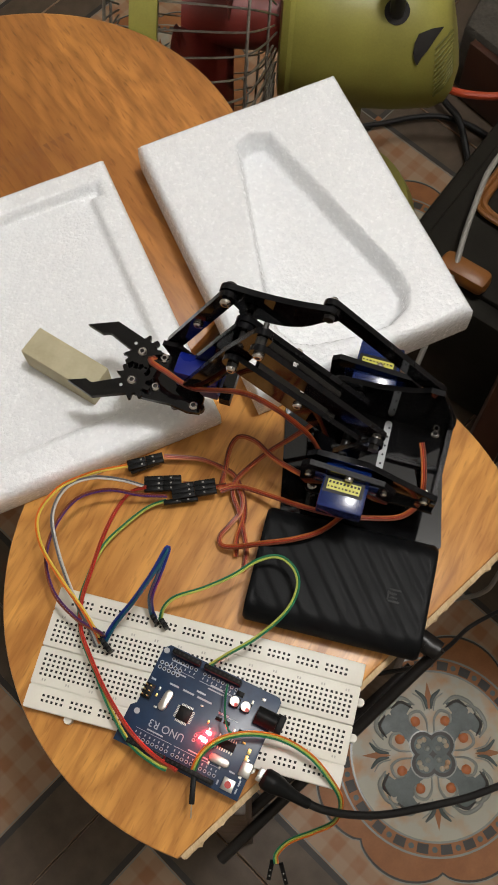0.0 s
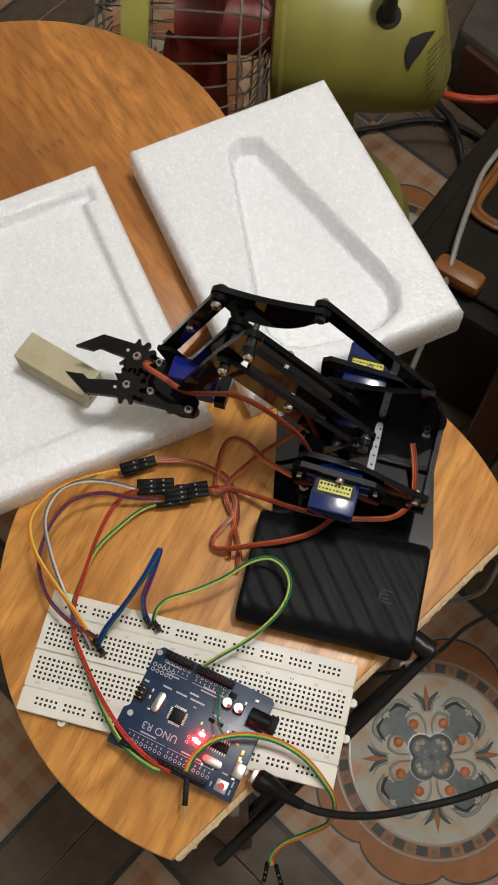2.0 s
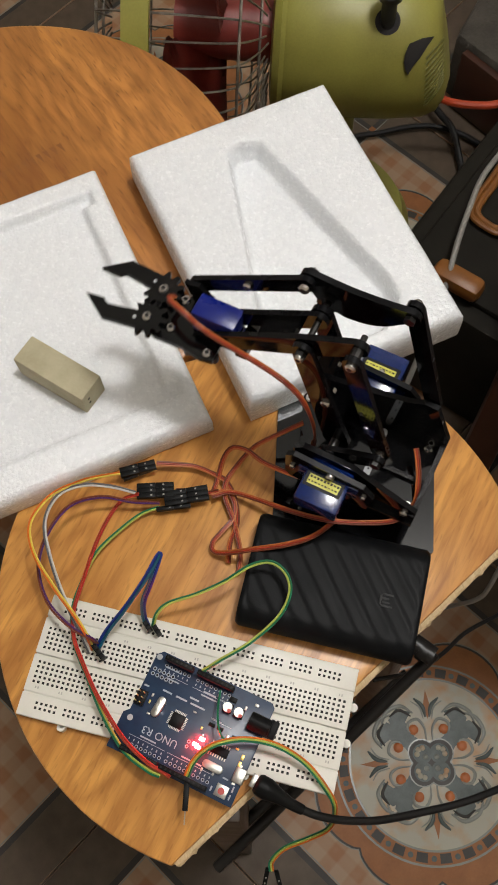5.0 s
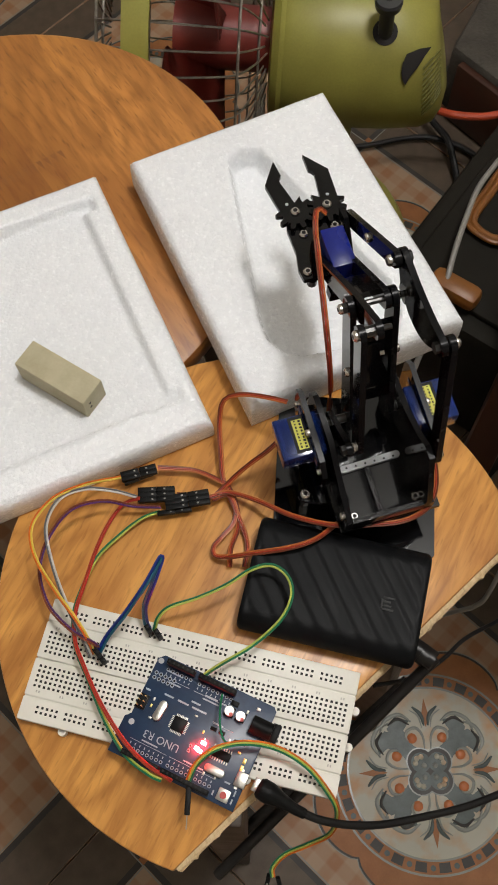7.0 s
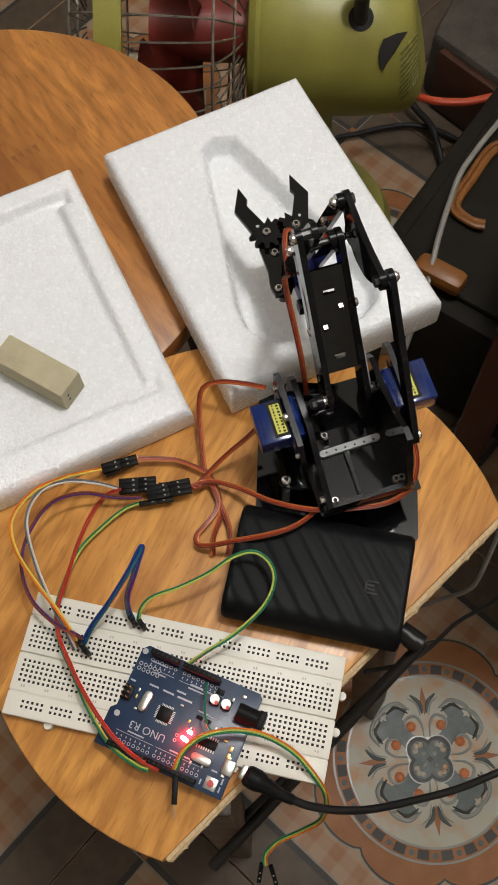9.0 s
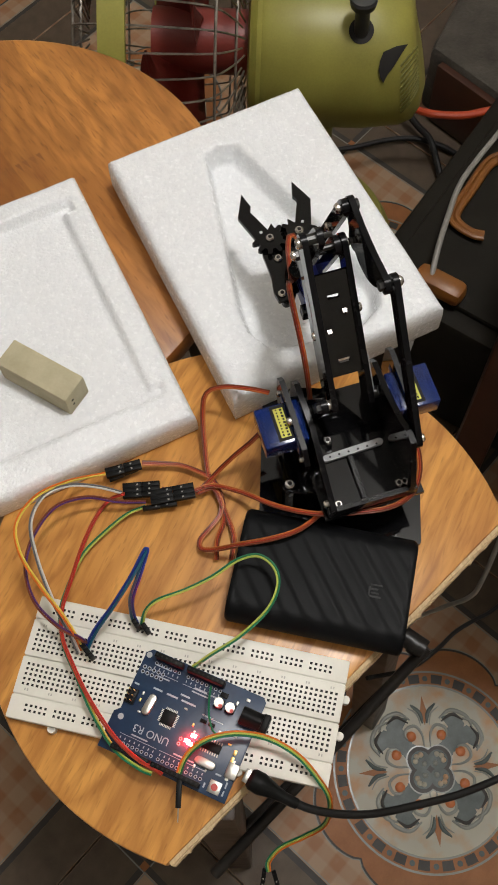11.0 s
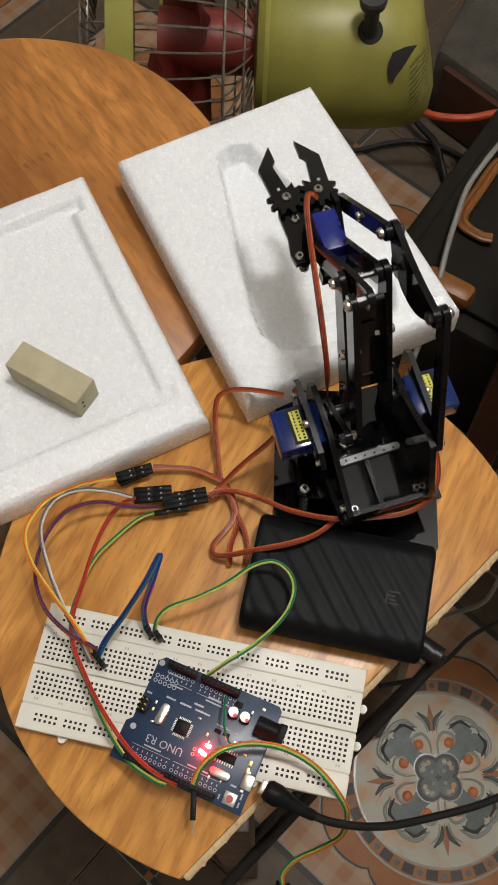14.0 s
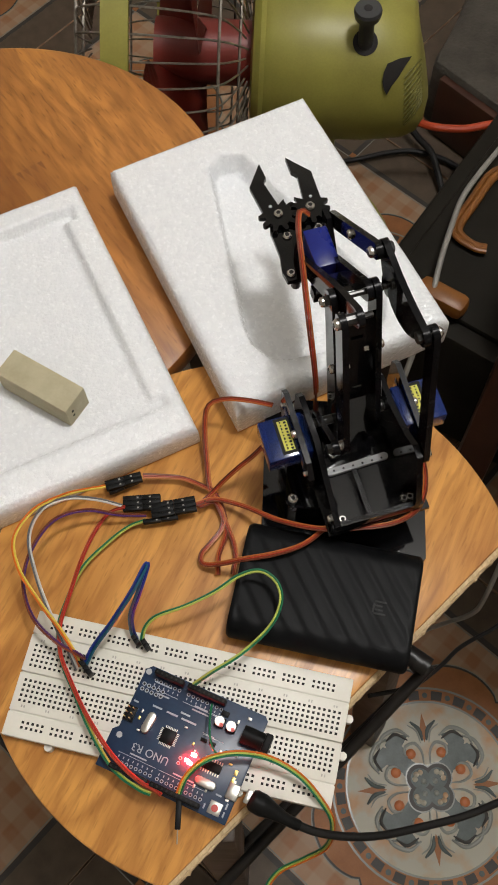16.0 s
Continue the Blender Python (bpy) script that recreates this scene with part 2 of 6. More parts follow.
# ---- mesh helpers ----
def part(name, bm, material, parent=None, label="", smooth=True, angle=35):
    """Link a bmesh as one mesh object, under a thing or a part if a parent is given."""
    me = bpy.data.meshes.new(name)
    bmesh.ops.recalc_face_normals(bm, faces=bm.faces)
    if smooth:
        for f in bm.faces:
            f.smooth = True
        for e in bm.edges:
            e.smooth = not (len(e.link_faces) == 2 and e.calc_face_angle(0) > radians(angle))
    bm.to_mesh(me)
    bm.free()
    for m in (material if isinstance(material, (list, tuple)) else [material]):
        me.materials.append(m)
    ob = new(name, me)
    ob.parent = parent
    if label:
        tagged(ob, label)
    return ob


def thing(name, label, category, m=None, group="", kind=""):
    ob = tagged(new(name), label, category, group, kind)
    ob.empty_display_size = 0.02
    if m is not None:
        ob.matrix_world = m
    return ob


def box(bm, c, s, rot=0.0, bevel=0.0, seg=2, m=None, mi=0):
    r = bmesh.ops.create_cube(bm, size=1)
    vs = r["verts"]
    bmesh.ops.scale(bm, vec=s, verts=vs)
    faces = {f for v in vs for f in v.link_faces}
    if bevel:
        es = list({e for v in vs for e in v.link_edges})
        b = bmesh.ops.bevel(bm, geom=es, offset=bevel, segments=seg, profile=0.5, affect="EDGES")
        vs = list({v for f in b["faces"] for v in f.verts} | {v for v in vs if v.is_valid})
        faces = {f for v in vs for f in v.link_faces}
    for f in faces:
        f.material_index = mi
    t = Matrix.Translation(c) @ Matrix.Rotation(radians(rot), 4, "Z")
    bmesh.ops.transform(bm, matrix=(m @ t) if m else t, verts=vs)
    return vs


def rod(bm, a, b, r, seg=12, r2=None, mi=0):
    a, b = Vector(a), Vector(b)
    d = b - a
    g = bmesh.ops.create_cone(bm, cap_ends=True, segments=seg, radius1=r, radius2=r if r2 is None else r2, depth=d.length)
    bmesh.ops.transform(bm, matrix=Matrix.Translation((a + b) / 2) @ d.to_track_quat("Z", "Y").to_matrix().to_4x4(), verts=g["verts"])
    for f in {f for v in g["verts"] for f in v.link_faces}:
        f.material_index = mi
    return g["verts"]


def prism(bm, pts, h0, h1, axis="z", bevel=0.0, mi=0, edge_mi=None):
    """A plate from an outline: axis z gives (x, y) outlines, axis y gives (x, z) outlines between y = h0 and h1."""
    def at(p, h):
        return (p[0], p[1], h) if axis == "z" else (p[0], h, p[1])
    lo = [bm.verts.new(at(p, h0)) for p in pts]
    hi = [bm.verts.new(at(p, h1)) for p in pts]
    fs = [bm.faces.new(lo), bm.faces.new(hi)]
    sides = [bm.faces.new((lo[i], lo[(i + 1) % len(lo)], hi[(i + 1) % len(lo)], hi[i])) for i in range(len(lo))]
    for f in fs:
        f.material_index = mi
    for f in sides:
        f.material_index = mi if edge_mi is None else edge_mi
    bmesh.ops.recalc_face_normals(bm, faces=fs + sides)
    if bevel:
        es = list({e for f in fs for e in f.edges})
        bmesh.ops.bevel(bm, geom=es, offset=bevel, segments=2, profile=0.5, affect="EDGES")
    return lo + hi


def smooth_line(pts, step=6):
    """Catmull-Rom through the points."""
    p = [Vector(q) for q in pts]
    p = [2 * p[0] - p[1]] + p + [2 * p[-1] - p[-2]]
    out = []
    for i in range(1, len(p) - 2):
        for k in range(step):
            t = k / step
            out.append(0.5 * ((2 * p[i]) + (p[i + 1] - p[i - 1]) * t + (2 * p[i - 1] - 5 * p[i] + 4 * p[i + 1] - p[i + 2]) * t * t
                              + (3 * p[i] - p[i - 1] - 3 * p[i + 1] + p[i + 2]) * t ** 3))
    out.append(p[-2])
    return out


def tube(bm, pts, r, seg=8, step=6, mi=0, line=None):
    line = line or smooth_line(pts, step)
    rings, up = [], Vector((0, 0, 1))
    for i, c in enumerate(line):
        d = (line[min(i + 1, len(line) - 1)] - line[max(i - 1, 0)]).normalized()
        side = d.cross(up)
        side = side.normalized() if side.length > 1e-4 else Vector((1, 0, 0))
        nrm = side.cross(d).normalized()
        rr = r[i] if isinstance(r, list) else r
        rings.append([bm.verts.new(c + rr * (math.cos(2 * math.pi * k / seg) * side + math.sin(2 * math.pi * k / seg) * nrm)) for k in range(seg)])
    for a, b in zip(rings, rings[1:]):
        for k in range(seg):
            bm.faces.new((a[k], a[(k + 1) % seg], b[(k + 1) % seg], b[k])).material_index = mi
    bm.faces.new(rings[0]).material_index = mi
    bm.faces.new(rings[-1]).material_index = mi


def circle_pts(r, n, a0=0.0, a1=360.0, c=(0, 0)):
    full = abs(a1 - a0) >= 359.9
    k = n if full else n - 1
    return [(c[0] + r * math.cos(radians(a0 + (a1 - a0) * i / k)), c[1] + r * math.sin(radians(a0 + (a1 - a0) * i / k))) for i in range(n)]


def bar_outline(length, r, n=8, r2=None):
    """A link with round ends, from the origin along x."""
    r2 = r2 or r
    return circle_pts(r, n, 90, 270) + circle_pts(r2, n, -90, 90, (length, 0))


def text_mesh(words, size, material, parent, m, name="lettering"):
    cu = bpy.data.curves.new(name, "FONT")
    cu.body, cu.size, cu.align_x, cu.align_y, cu.extrude = words, size, "CENTER", "CENTER", 0.00005
    tmp = bpy.data.objects.new(name, cu)
    scene.collection.objects.link(tmp)
    me = bpy.data.meshes.new_from_object(tmp.evaluated_get(bpy.context.evaluated_depsgraph_get()))
    bpy.data.objects.remove(tmp)
    bpy.data.curves.remove(cu)
    me.materials.clear()
    me.materials.append(material)
    ob = new(name, me)
    ob.parent = parent
    ob.matrix_local = m
    return ob


# ---- the room ----
def room():
    lo, hi, top = (-1.6, -1.5), (1.9, 1.9), 2.15
    # unseen walls, added so the lamp's light bounces back as fill
    for name, c, s in (("wall_north", (0.15, hi[1] + 0.05, 0.85), (3.6, 0.1, 2.6)), ("wall_south", (0.15, lo[1] - 0.05, 0.85), (3.6, 0.1, 2.6)),
                       ("wall_east", (hi[0] + 0.05, 0.2, 0.85), (0.1, 3.4, 2.6)), ("wall_west", (lo[0] - 0.05, 0.2, 0.85), (0.1, 3.4, 2.6))):
        bm = bmesh.new()
        box(bm, c, s)
        tagged(part(name, bm, PLASTER), "unseen cream wall added to bounce fill light", "wall", kind="structure")
    bm = bmesh.new()
    box(bm, (0.15, 0.2, top + 0.05), (3.7, 3.6, 0.1))
    tagged(part("ceiling", bm, CEIL), "white painted ceiling", "ceiling", kind="structure")


room()


# ---- the two stools ----
def disc_outline(c, r, n=96, a0=0, a1=360):
    return circle_pts(r, n, a0, a1, c)


def stool_leg(bm, x, y, dx, dy, s=0.022):
    """A splayed square leg from under the seat to the floor."""
    a, b = Vector((x, y, -0.022)), Vector((x + dx, y + dy, FLOOR))
    vs = box(bm, (0, 0, 0), (s, s, (b - a).length), bevel=0.002)
    q = (b - a).to_track_quat("-Z", "Y").to_matrix().to_4x4()
    bmesh.ops.transform(bm, matrix=Matrix.Translation((a + b) / 2) @ q, verts=vs)


def stools():
    near = thing("stool", "round wooden stool with a sawn-off straight edge and metal legs", "stool", group="round wooden stools")
    c, r = (0.0243, 0.0624), 0.1445
    # the straight sawn edge runs from (0.018, -0.072) to (0.150, 0.121)
    p0, p1 = Vector((0.018, -0.080)), Vector((0.1475, 0.1165))
    d = (p1 - p0).normalized()
    side = Vector((d.y, -d.x))
    pts = []
    for x, y in disc_outline(c, r, 160):
        off = (Vector((x, y)) - p0).dot(side)
        pts.append((x, y, off))
    ring = [(x, y) for x, y, off in pts if off < 0]
    k = max(range(len(ring)), key=lambda i: (Vector(ring[i]) - Vector(ring[i - 1])).length)
    ring = ring[k:] + ring[:k]
    bm = bmesh.new()
    prism(bm, ring, -0.018, 0.0, bevel=0.0015)
    part("seat_board", bm, STOOL_NEAR, near)
    # pale raw plywood laminations along the sawn edge
    a, b = Vector(ring[-1]), Vector(ring[0])
    u = (b - a).normalized()
    n2 = Vector((u.y, -u.x))
    if (Vector(c) - a).dot(n2) > 0:
        n2 = -n2
    rag = random.Random(11)
    span = (b - a).length
    for i in range(4):
        bm = bmesh.new()
        w, top = 0.0020 + 0.0008 * (i % 2), -0.0012 - i * 0.0042
        out = [a + u * 0.002]
        for k in range(121):
            out.append(a + u * (0.002 + (span - 0.004) * k / 120) + n2 * (w + rag.uniform(-0.0002, 0.0002) + (rag.uniform(0.0004, 0.0014) if rag.random() < 0.03 * i else 0)))
        out.append(b - u * 0.002)
        prism(bm, [(q.x, q.y) for q in out], top - 0.0036, top)
        part("ply_layer", bm, PLY_EDGE, near, "pale raw plywood edge layer", smooth=False)
    for x, y, dx, dy in ((0.026, -0.045, 0.006, -0.03), (0.098, 0.086, 0.03, -0.012), (-0.085, 0.05, -0.03, 0.012), (0.02, 0.165, 0.0, 0.03)):
        bm = bmesh.new()
        stool_leg(bm, x, y, dx, dy, 0.025)
        part("leg", bm, LEG_BROWN, near)
    for p, q, r2 in (((0.030, -0.085, -0.14), (0.128, 0.062, -0.06), 0.0036), ((0.036, -0.060, -0.24), (0.130, 0.070, -0.20), 0.0042),
                     ((-0.10, 0.055, -0.2), (0.02, 0.18, -0.2), 0.0055)):
        bm = bmesh.new()
        rod(bm, p, q, r2)
        part("brace", bm, LEG_BLACK, near, "black round metal brace")
    bm = bmesh.new()
    rod(bm, (0.112, 0.064, -0.05), (0.126, 0.058, -0.05), 0.006)
    rod(bm, (0.118, 0.061, -0.05), (0.122, 0.059, -0.05), 0.0065)
    part("hinge_bolt", bm, LEG_BLACK, near)

    far = thing("stool", "round varnished oak stool top with glued staves", "stool", group="round wooden stools")
    c, r = (-0.1919, 0.2607), 0.1562
    bm = bmesh.new()
    prism(bm, disc_outline(c, r, 140), -0.019, 0.0, bevel=0.003)
    part("seat_board", bm, STOOL_FAR, far)
    # zigzag finger joint between two staves
    bm = bmesh.new()
    base, along = Vector((-0.193, 0.3015)), Vector((0.69, 0.72)).normalized()
    across = Vector((-along.y, along.x))
    for i in range(12):
        q = base + along * (i * 0.0052 - 0.035)
        tip = q + across * -0.009 + along * 0.0026
        bm.faces.new([bm.verts.new((*v, 0.0002)) for v in (q, q + along * 0.0034, tip + along * 0.0006)])
    part("finger_joint", bm, mat("joint_dark", (0.27, 0.105, 0.028), rough=0.5), far, "dark zigzag finger joint")
    for a in (30, 120, 210, 300):
        x, y = c[0] + 0.11 * math.cos(radians(a)), c[1] + 0.11 * math.sin(radians(a))
        bm = bmesh.new()
        stool_leg(bm, x, y, 0.03 * math.cos(radians(a)), 0.03 * math.sin(radians(a)), 0.022)
        part("leg", bm, LEG_BROWN, far)


stools()


# ---- foam trays and the block ----
def grid_plate(name, label, origin, e1, e2, l1, l2, thick, depth_at, n1, n2, m=None):
    """A slab of foam whose top is sunk where depth_at says, with steep walls."""
    ob_bm = bmesh.new()
    g = []
    for i in range(n1 + 1):
        row = []
        for j in range(n2 + 1):
            a, b = l1 * i / n1, l2 * j / n2
            q = origin + e1 * a + e2 * b
            edge = min(a, b, l1 - a, l2 - b)
            z = thick - depth_at(a, b)
            if edge < 0.005:
                z -= 0.005 - math.sqrt(max(0.0, 0.005 ** 2 - (0.005 - edge) ** 2)) if edge > 1e-6 else 0.0042
            z += 0.0004 * noise.noise((q.x * 60, q.y * 60, 0))
            row.append(ob_bm.verts.new((q.x, q.y, z)))
        g.append(row)
    for i in range(n1):
        for j in range(n2):
            ob_bm.faces.new((g[i][j], g[i + 1][j], g[i + 1][j + 1], g[i][j + 1]))
    rim = [g[i][0] for i in range(n1 + 1)] + [g[n1][j] for j in range(1, n2 + 1)] + [g[i][n2] for i in range(n1 - 1, -1, -1)] + [g[0][j] for j in range(n2 - 1, 0, -1)]
    mid = [v.co for v in rim]
    cx = origin + e1 * l1 / 2 + e2 * l2 / 2
    prev = rim
    for k, z in enumerate((thick * 0.62, 0.003, 0.0003)):
        cur = []
        for v in mid:
            out = (Vector((v.x, v.y)) - cx) * (0.006 if k < 2 else 0.0)
            cur.append(ob_bm.verts.new((v.x + out.x, v.y + out.y, z)))
        for i in range(len(rim)):
            ob_bm.faces.new((prev[i], prev[(i + 1) % len(rim)], cur[(i + 1) % len(rim)], cur[i]))
        prev = cur
    ob_bm.faces.new(prev)
    ob = part(name, ob_bm, FOAM, angle=60)
    return tagged(ob, label, "foam tray", "white foam packing trays")


def inside(poly, x, y):
    """Signed distance to a polygon, positive inside."""
    best, odd = 9.0, False
    for (x1, y1), (x2, y2) in zip(poly, poly[1:] + poly[:1]):
        t = max(0, min(1, ((x - x1) * (x2 - x1) + (y - y1) * (y2 - y1)) / ((x2 - x1) ** 2 + (y2 - y1) ** 2)))
        best = min(best, math.hypot(x - x1 - t * (x2 - x1), y - y1 - t * (y2 - y1)))
        if (y1 > y) != (y2 > y) and x < (x2 - x1) * (y - y1) / (y2 - y1) + x1:
            odd = not odd
    return best if odd else -best


def step(d, w):
    t = max(0.0, min(1.0, d / w + 0.5))
    return t * t * (3 - 2 * t)


FA_Z, FB_Z = 0.021, 0.028


def foam_trays():
    o, e1 = Vector((-0.0255, 0.1455)), Vector((-0.614, 0.789))
    e2 = Vector((-0.789, -0.614))
    l1, l2 = 0.1860, 0.142

    def flat(a, b):
        d = min(a - 0.021, l1 - 0.0165 - a, b - 0.0165, l2 - 0.0165 - b)
        # small notches at the two corners of the recess
        for a0 in (0.0195, l1 - 0.0245):
            d = max(d, min(a - a0, a0 + 0.0075 - a, b - 0.0095, 0.03 - b))
        return (0.0016 + 0.0046 * min(1.0, a / 0.09)) * step(d, 0.0045)
    grid_plate("foam_tray", "white foam packing tray with a shallow rectangular recess, holding a block", o, e1, e2, l1, l2, FA_Z, flat, 122, 96)
    o, far = Vector((-0.0055, 0.1562)), Vector((-0.1190, 0.3016))
    right = Vector((0.1020, 0.2364))
    e1 = (far - o).normalized()
    e2 = Vector((-e1.y, e1.x)) * -1
    l1, l2 = (far - o).length, (right - o).length
    pocket = [(x + 0.002, y - 0.007) for x, y in [(-0.060, 0.322), (-0.056, 0.330), (-0.045, 0.334), (0.050, 0.259), (0.058, 0.249), (0.060, 0.238), (0.054, 0.226), (0.040, 0.216),
              (0.014, 0.203), (0.004, 0.2015), (-0.008, 0.208), (-0.016, 0.220)]]

    def well(a, b):
        q = o + e1 * a + e2 * b
        return 0.0135 * step(inside(pocket, q.x, q.y), 0.006)
    grid_plate("foam_tray", "white foam packing tray with a slanted pocket sunk into it", o, e1, e2, l1, l2, FB_Z, well, 122, 88)
    bm = bmesh.new()
    box(bm, (0, 0, 0), (0.0475, 0.0175, 0.0185), bevel=0.0008)
    bmesh.ops.transform(bm, matrix=pose(-0.114, 0.1485, FA_Z - 0.0046 + 0.0095, 0, 0, -18.5), verts=bm.verts)
    ob = tagged(part("block", bm, BLOCK), "small grey-beige rectangular block lying on foam", "block")
    bm = bmesh.new()
    for z in (0.0, 0.0045):
        rod(bm, (0.0232, -0.004, z - 0.002), (0.02385, -0.004, z - 0.002), 0.0009)
    part("drill_hole", bm, HOLE, ob).matrix_local = pose(-0.114, 0.1485, FA_Z - 0.0046 + 0.0095, 0, 0, -18.5)


foam_trays()


# ---- power bank ----
def power_bank():
    m = pose(0.0610, 0.0695, 0, 0, 0, 0.2)
    pb = thing("power_bank", "black rubber-skinned power bank with diagonal ridges", "power bank", m)
    L, D, Hh, r = 0.0925, 0.0620, 0.0215, 0.0100
    nx, na = 150, 30
    prof = []
    for i in range(na + 1):
        prof.append((-D / 2 + r + (D - 2 * r) * i / na, Hh, 0, 1))
    side = [(D / 2 - r + r * math.sin(radians(a)), Hh - r + r * math.cos(radians(a)), math.sin(radians(a)), math.cos(radians(a))) for a in range(15, 181, 15)]
    side = [(y, z if a < 7 else max(z, 0.0005), p, q) for a, (y, z, p, q) in enumerate(side)]
    bot = [(D / 2 - r, 0.0004, 0, -1), (-D / 2 + r, 0.0004, 0, -1)]
    loop = prof + side + bot[:1] + [(-y, z, -p, q) for y, z, p, q in reversed(side)]
    bm = bmesh.new()
    rings = []
    for i in range(nx + 1):
        x = -L / 2 + L * i / nx
        ends = max(0, abs(x) - (L / 2 - 0.0025)) / 0.0025
        shrink = 1 - 0.05 * ends ** 2
        ring = []
        for y, z, p, q in loop:
            lift = 0.0
            if q > 0.2 and ends == 0:
                s = (x * 0.80 + y * 0.60) / 0.0088
                lift = 0.00020 * math.sin(2 * math.pi * s) + 0.00006 * math.sin(4 * math.pi * s + 0.8)
            zz = (z - Hh / 2) * (1 - 0.07 * ends ** 2) + Hh / 2 + lift
            ring.append(bm.verts.new((x, y * shrink, zz)))
        rings.append(ring)
    n = len(loop)
    for a, b in zip(rings, rings[1:]):
        for k in range(n):
            bm.faces.new((a[k], a[(k + 1) % n], b[(k + 1) % n], b[k]))
    bm.faces.new(rings[0])
    bm.faces.new(rings[-1])
    part("shell", bm, RUBBER, pb, angle=50)
    # embossed maker's mark: plain bars
    bm = bmesh.new()
    cx, cy, z = 0.0265, -0.0025, Hh + 0.0003
    for x, y, sx, sy in ((0.0018, 0.0035, 0.0075, 0.0012), (0.0005, 0.0008, 0.005, 0.0012), (-0.0024, -0.0008, 0.0012, 0.0062), (0.0018, -0.0042, 0.0075, 0.0012), (0.0012, -0.0018, 0.005, 0.001)):
        box(bm, (cx + x * 0.8, cy + y * 0.8, z), (sx * 0.8, sy * 0.8, 0.0004), bevel=0.0001)
    part("embossed_mark", bm, mat("matt_black_mark", (0.006, 0.006, 0.006), rough=0.6), pb, "embossed black mark")


power_bank()


# ---- breadboard ----
def breadboard():
    bb = thing("breadboard", "ivory solderless breadboard lying over the stool's edge", "breadboard", pose(0, 0, 0))
    Lx, z0, z1 = 0.1655, 0.0004, 0.0085
    strips = (("power_rail", 0.0199, 0.0316), ("terminal_strip", 0.0003, 0.0193), ("terminal_strip", -0.0193, -0.0003), ("power_rail", -0.0316, -0.0199))
    for name, y0, y1 in strips:
        bm = bmesh.new()
        box(bm, (0, (y0 + y1) / 2, (z0 + z1) / 2), (Lx, y1 - y0, z1 - z0), bevel=0.0006)
        st = part(name, bm, BOARD_WHITE, bb)
        bm = bmesh.new()
        rows, cols = [], []
        if name == "terminal_strip":
            s = 1 if y0 > 0 else -1
            rows = [s * (0.00381 + 0.00254 * i) for i in range(5)]
            cols = [-0.07874 + 0.00254 * i for i in range(63)]
        else:
            s = 1 if y0 > 0 else -1
            rows = [s * 0.0240, s * 0.02654]
            cols = [-0.0737 + 0.01524 * g + 0.00254 * i for g in range(10) for i in range(5)]
        # flat dark squares on the top paint the shade of the contact holes
        h = 0.00064
        for y in rows:
            for x in cols:
                q = [bm.verts.new((x + a * h, y + b * h, z1 + 0.00008)) for a, b in ((-1, -1), (1, -1), (1, 1), (-1, 1))]
                bm.faces.new(q)
        tagged(part("contact_grid", bm, HOLE, st, "grid of small dark square contact holes", smooth=False), kind="stuff")
    bm = bmesh.new()
    box(bm, (0, 0, 0.0040), (Lx - 0.001, 0.0015, 0.005))
    box(bm, (0, 0.0196, 0.0040), (Lx - 0.001, 0.0012, 0.007))
    box(bm, (0, -0.0196, 0.0040), (Lx - 0.001, 0.0012, 0.007))
    part("groove_floor", bm, BOARD_WHITE, bb)
    for x, y in ((0.0840, 0.0125), (0.0840, -0.0055), (-0.0585, -0.0325), (0.0380, -0.0325)):
        bm = bmesh.new()
        rod(bm, (x, y, 0.0006), (x, y, 0.0062), 0.0021)
        box(bm, (x - 0.0014 if x > 0.08 else x, y if x > 0.08 else y + 0.0012, 0.0034), (0.003, 0.0026, 0.0056) if x > 0.08 else (0.0026, 0.003, 0.0056))
        part("locking_tab", bm, BOARD_WHITE, bb)
    # faint printed column numbers
    for s in (1, -1):
        bm = bmesh.new()
        for k in range(13):
            x = -0.0762 + 0.0127 * k
            for q in range(2):
                box(bm, (x - 0.0006 + 0.0013 * q, s * 0.0166, z1 + 0.00005), (0.0007, 0.0012, 0.0001))
        part("column_marks", bm, mat("faded_print", (0.52, 0.50, 0.45), rough=0.6), bb, "faded printed column marks")


breadboard()


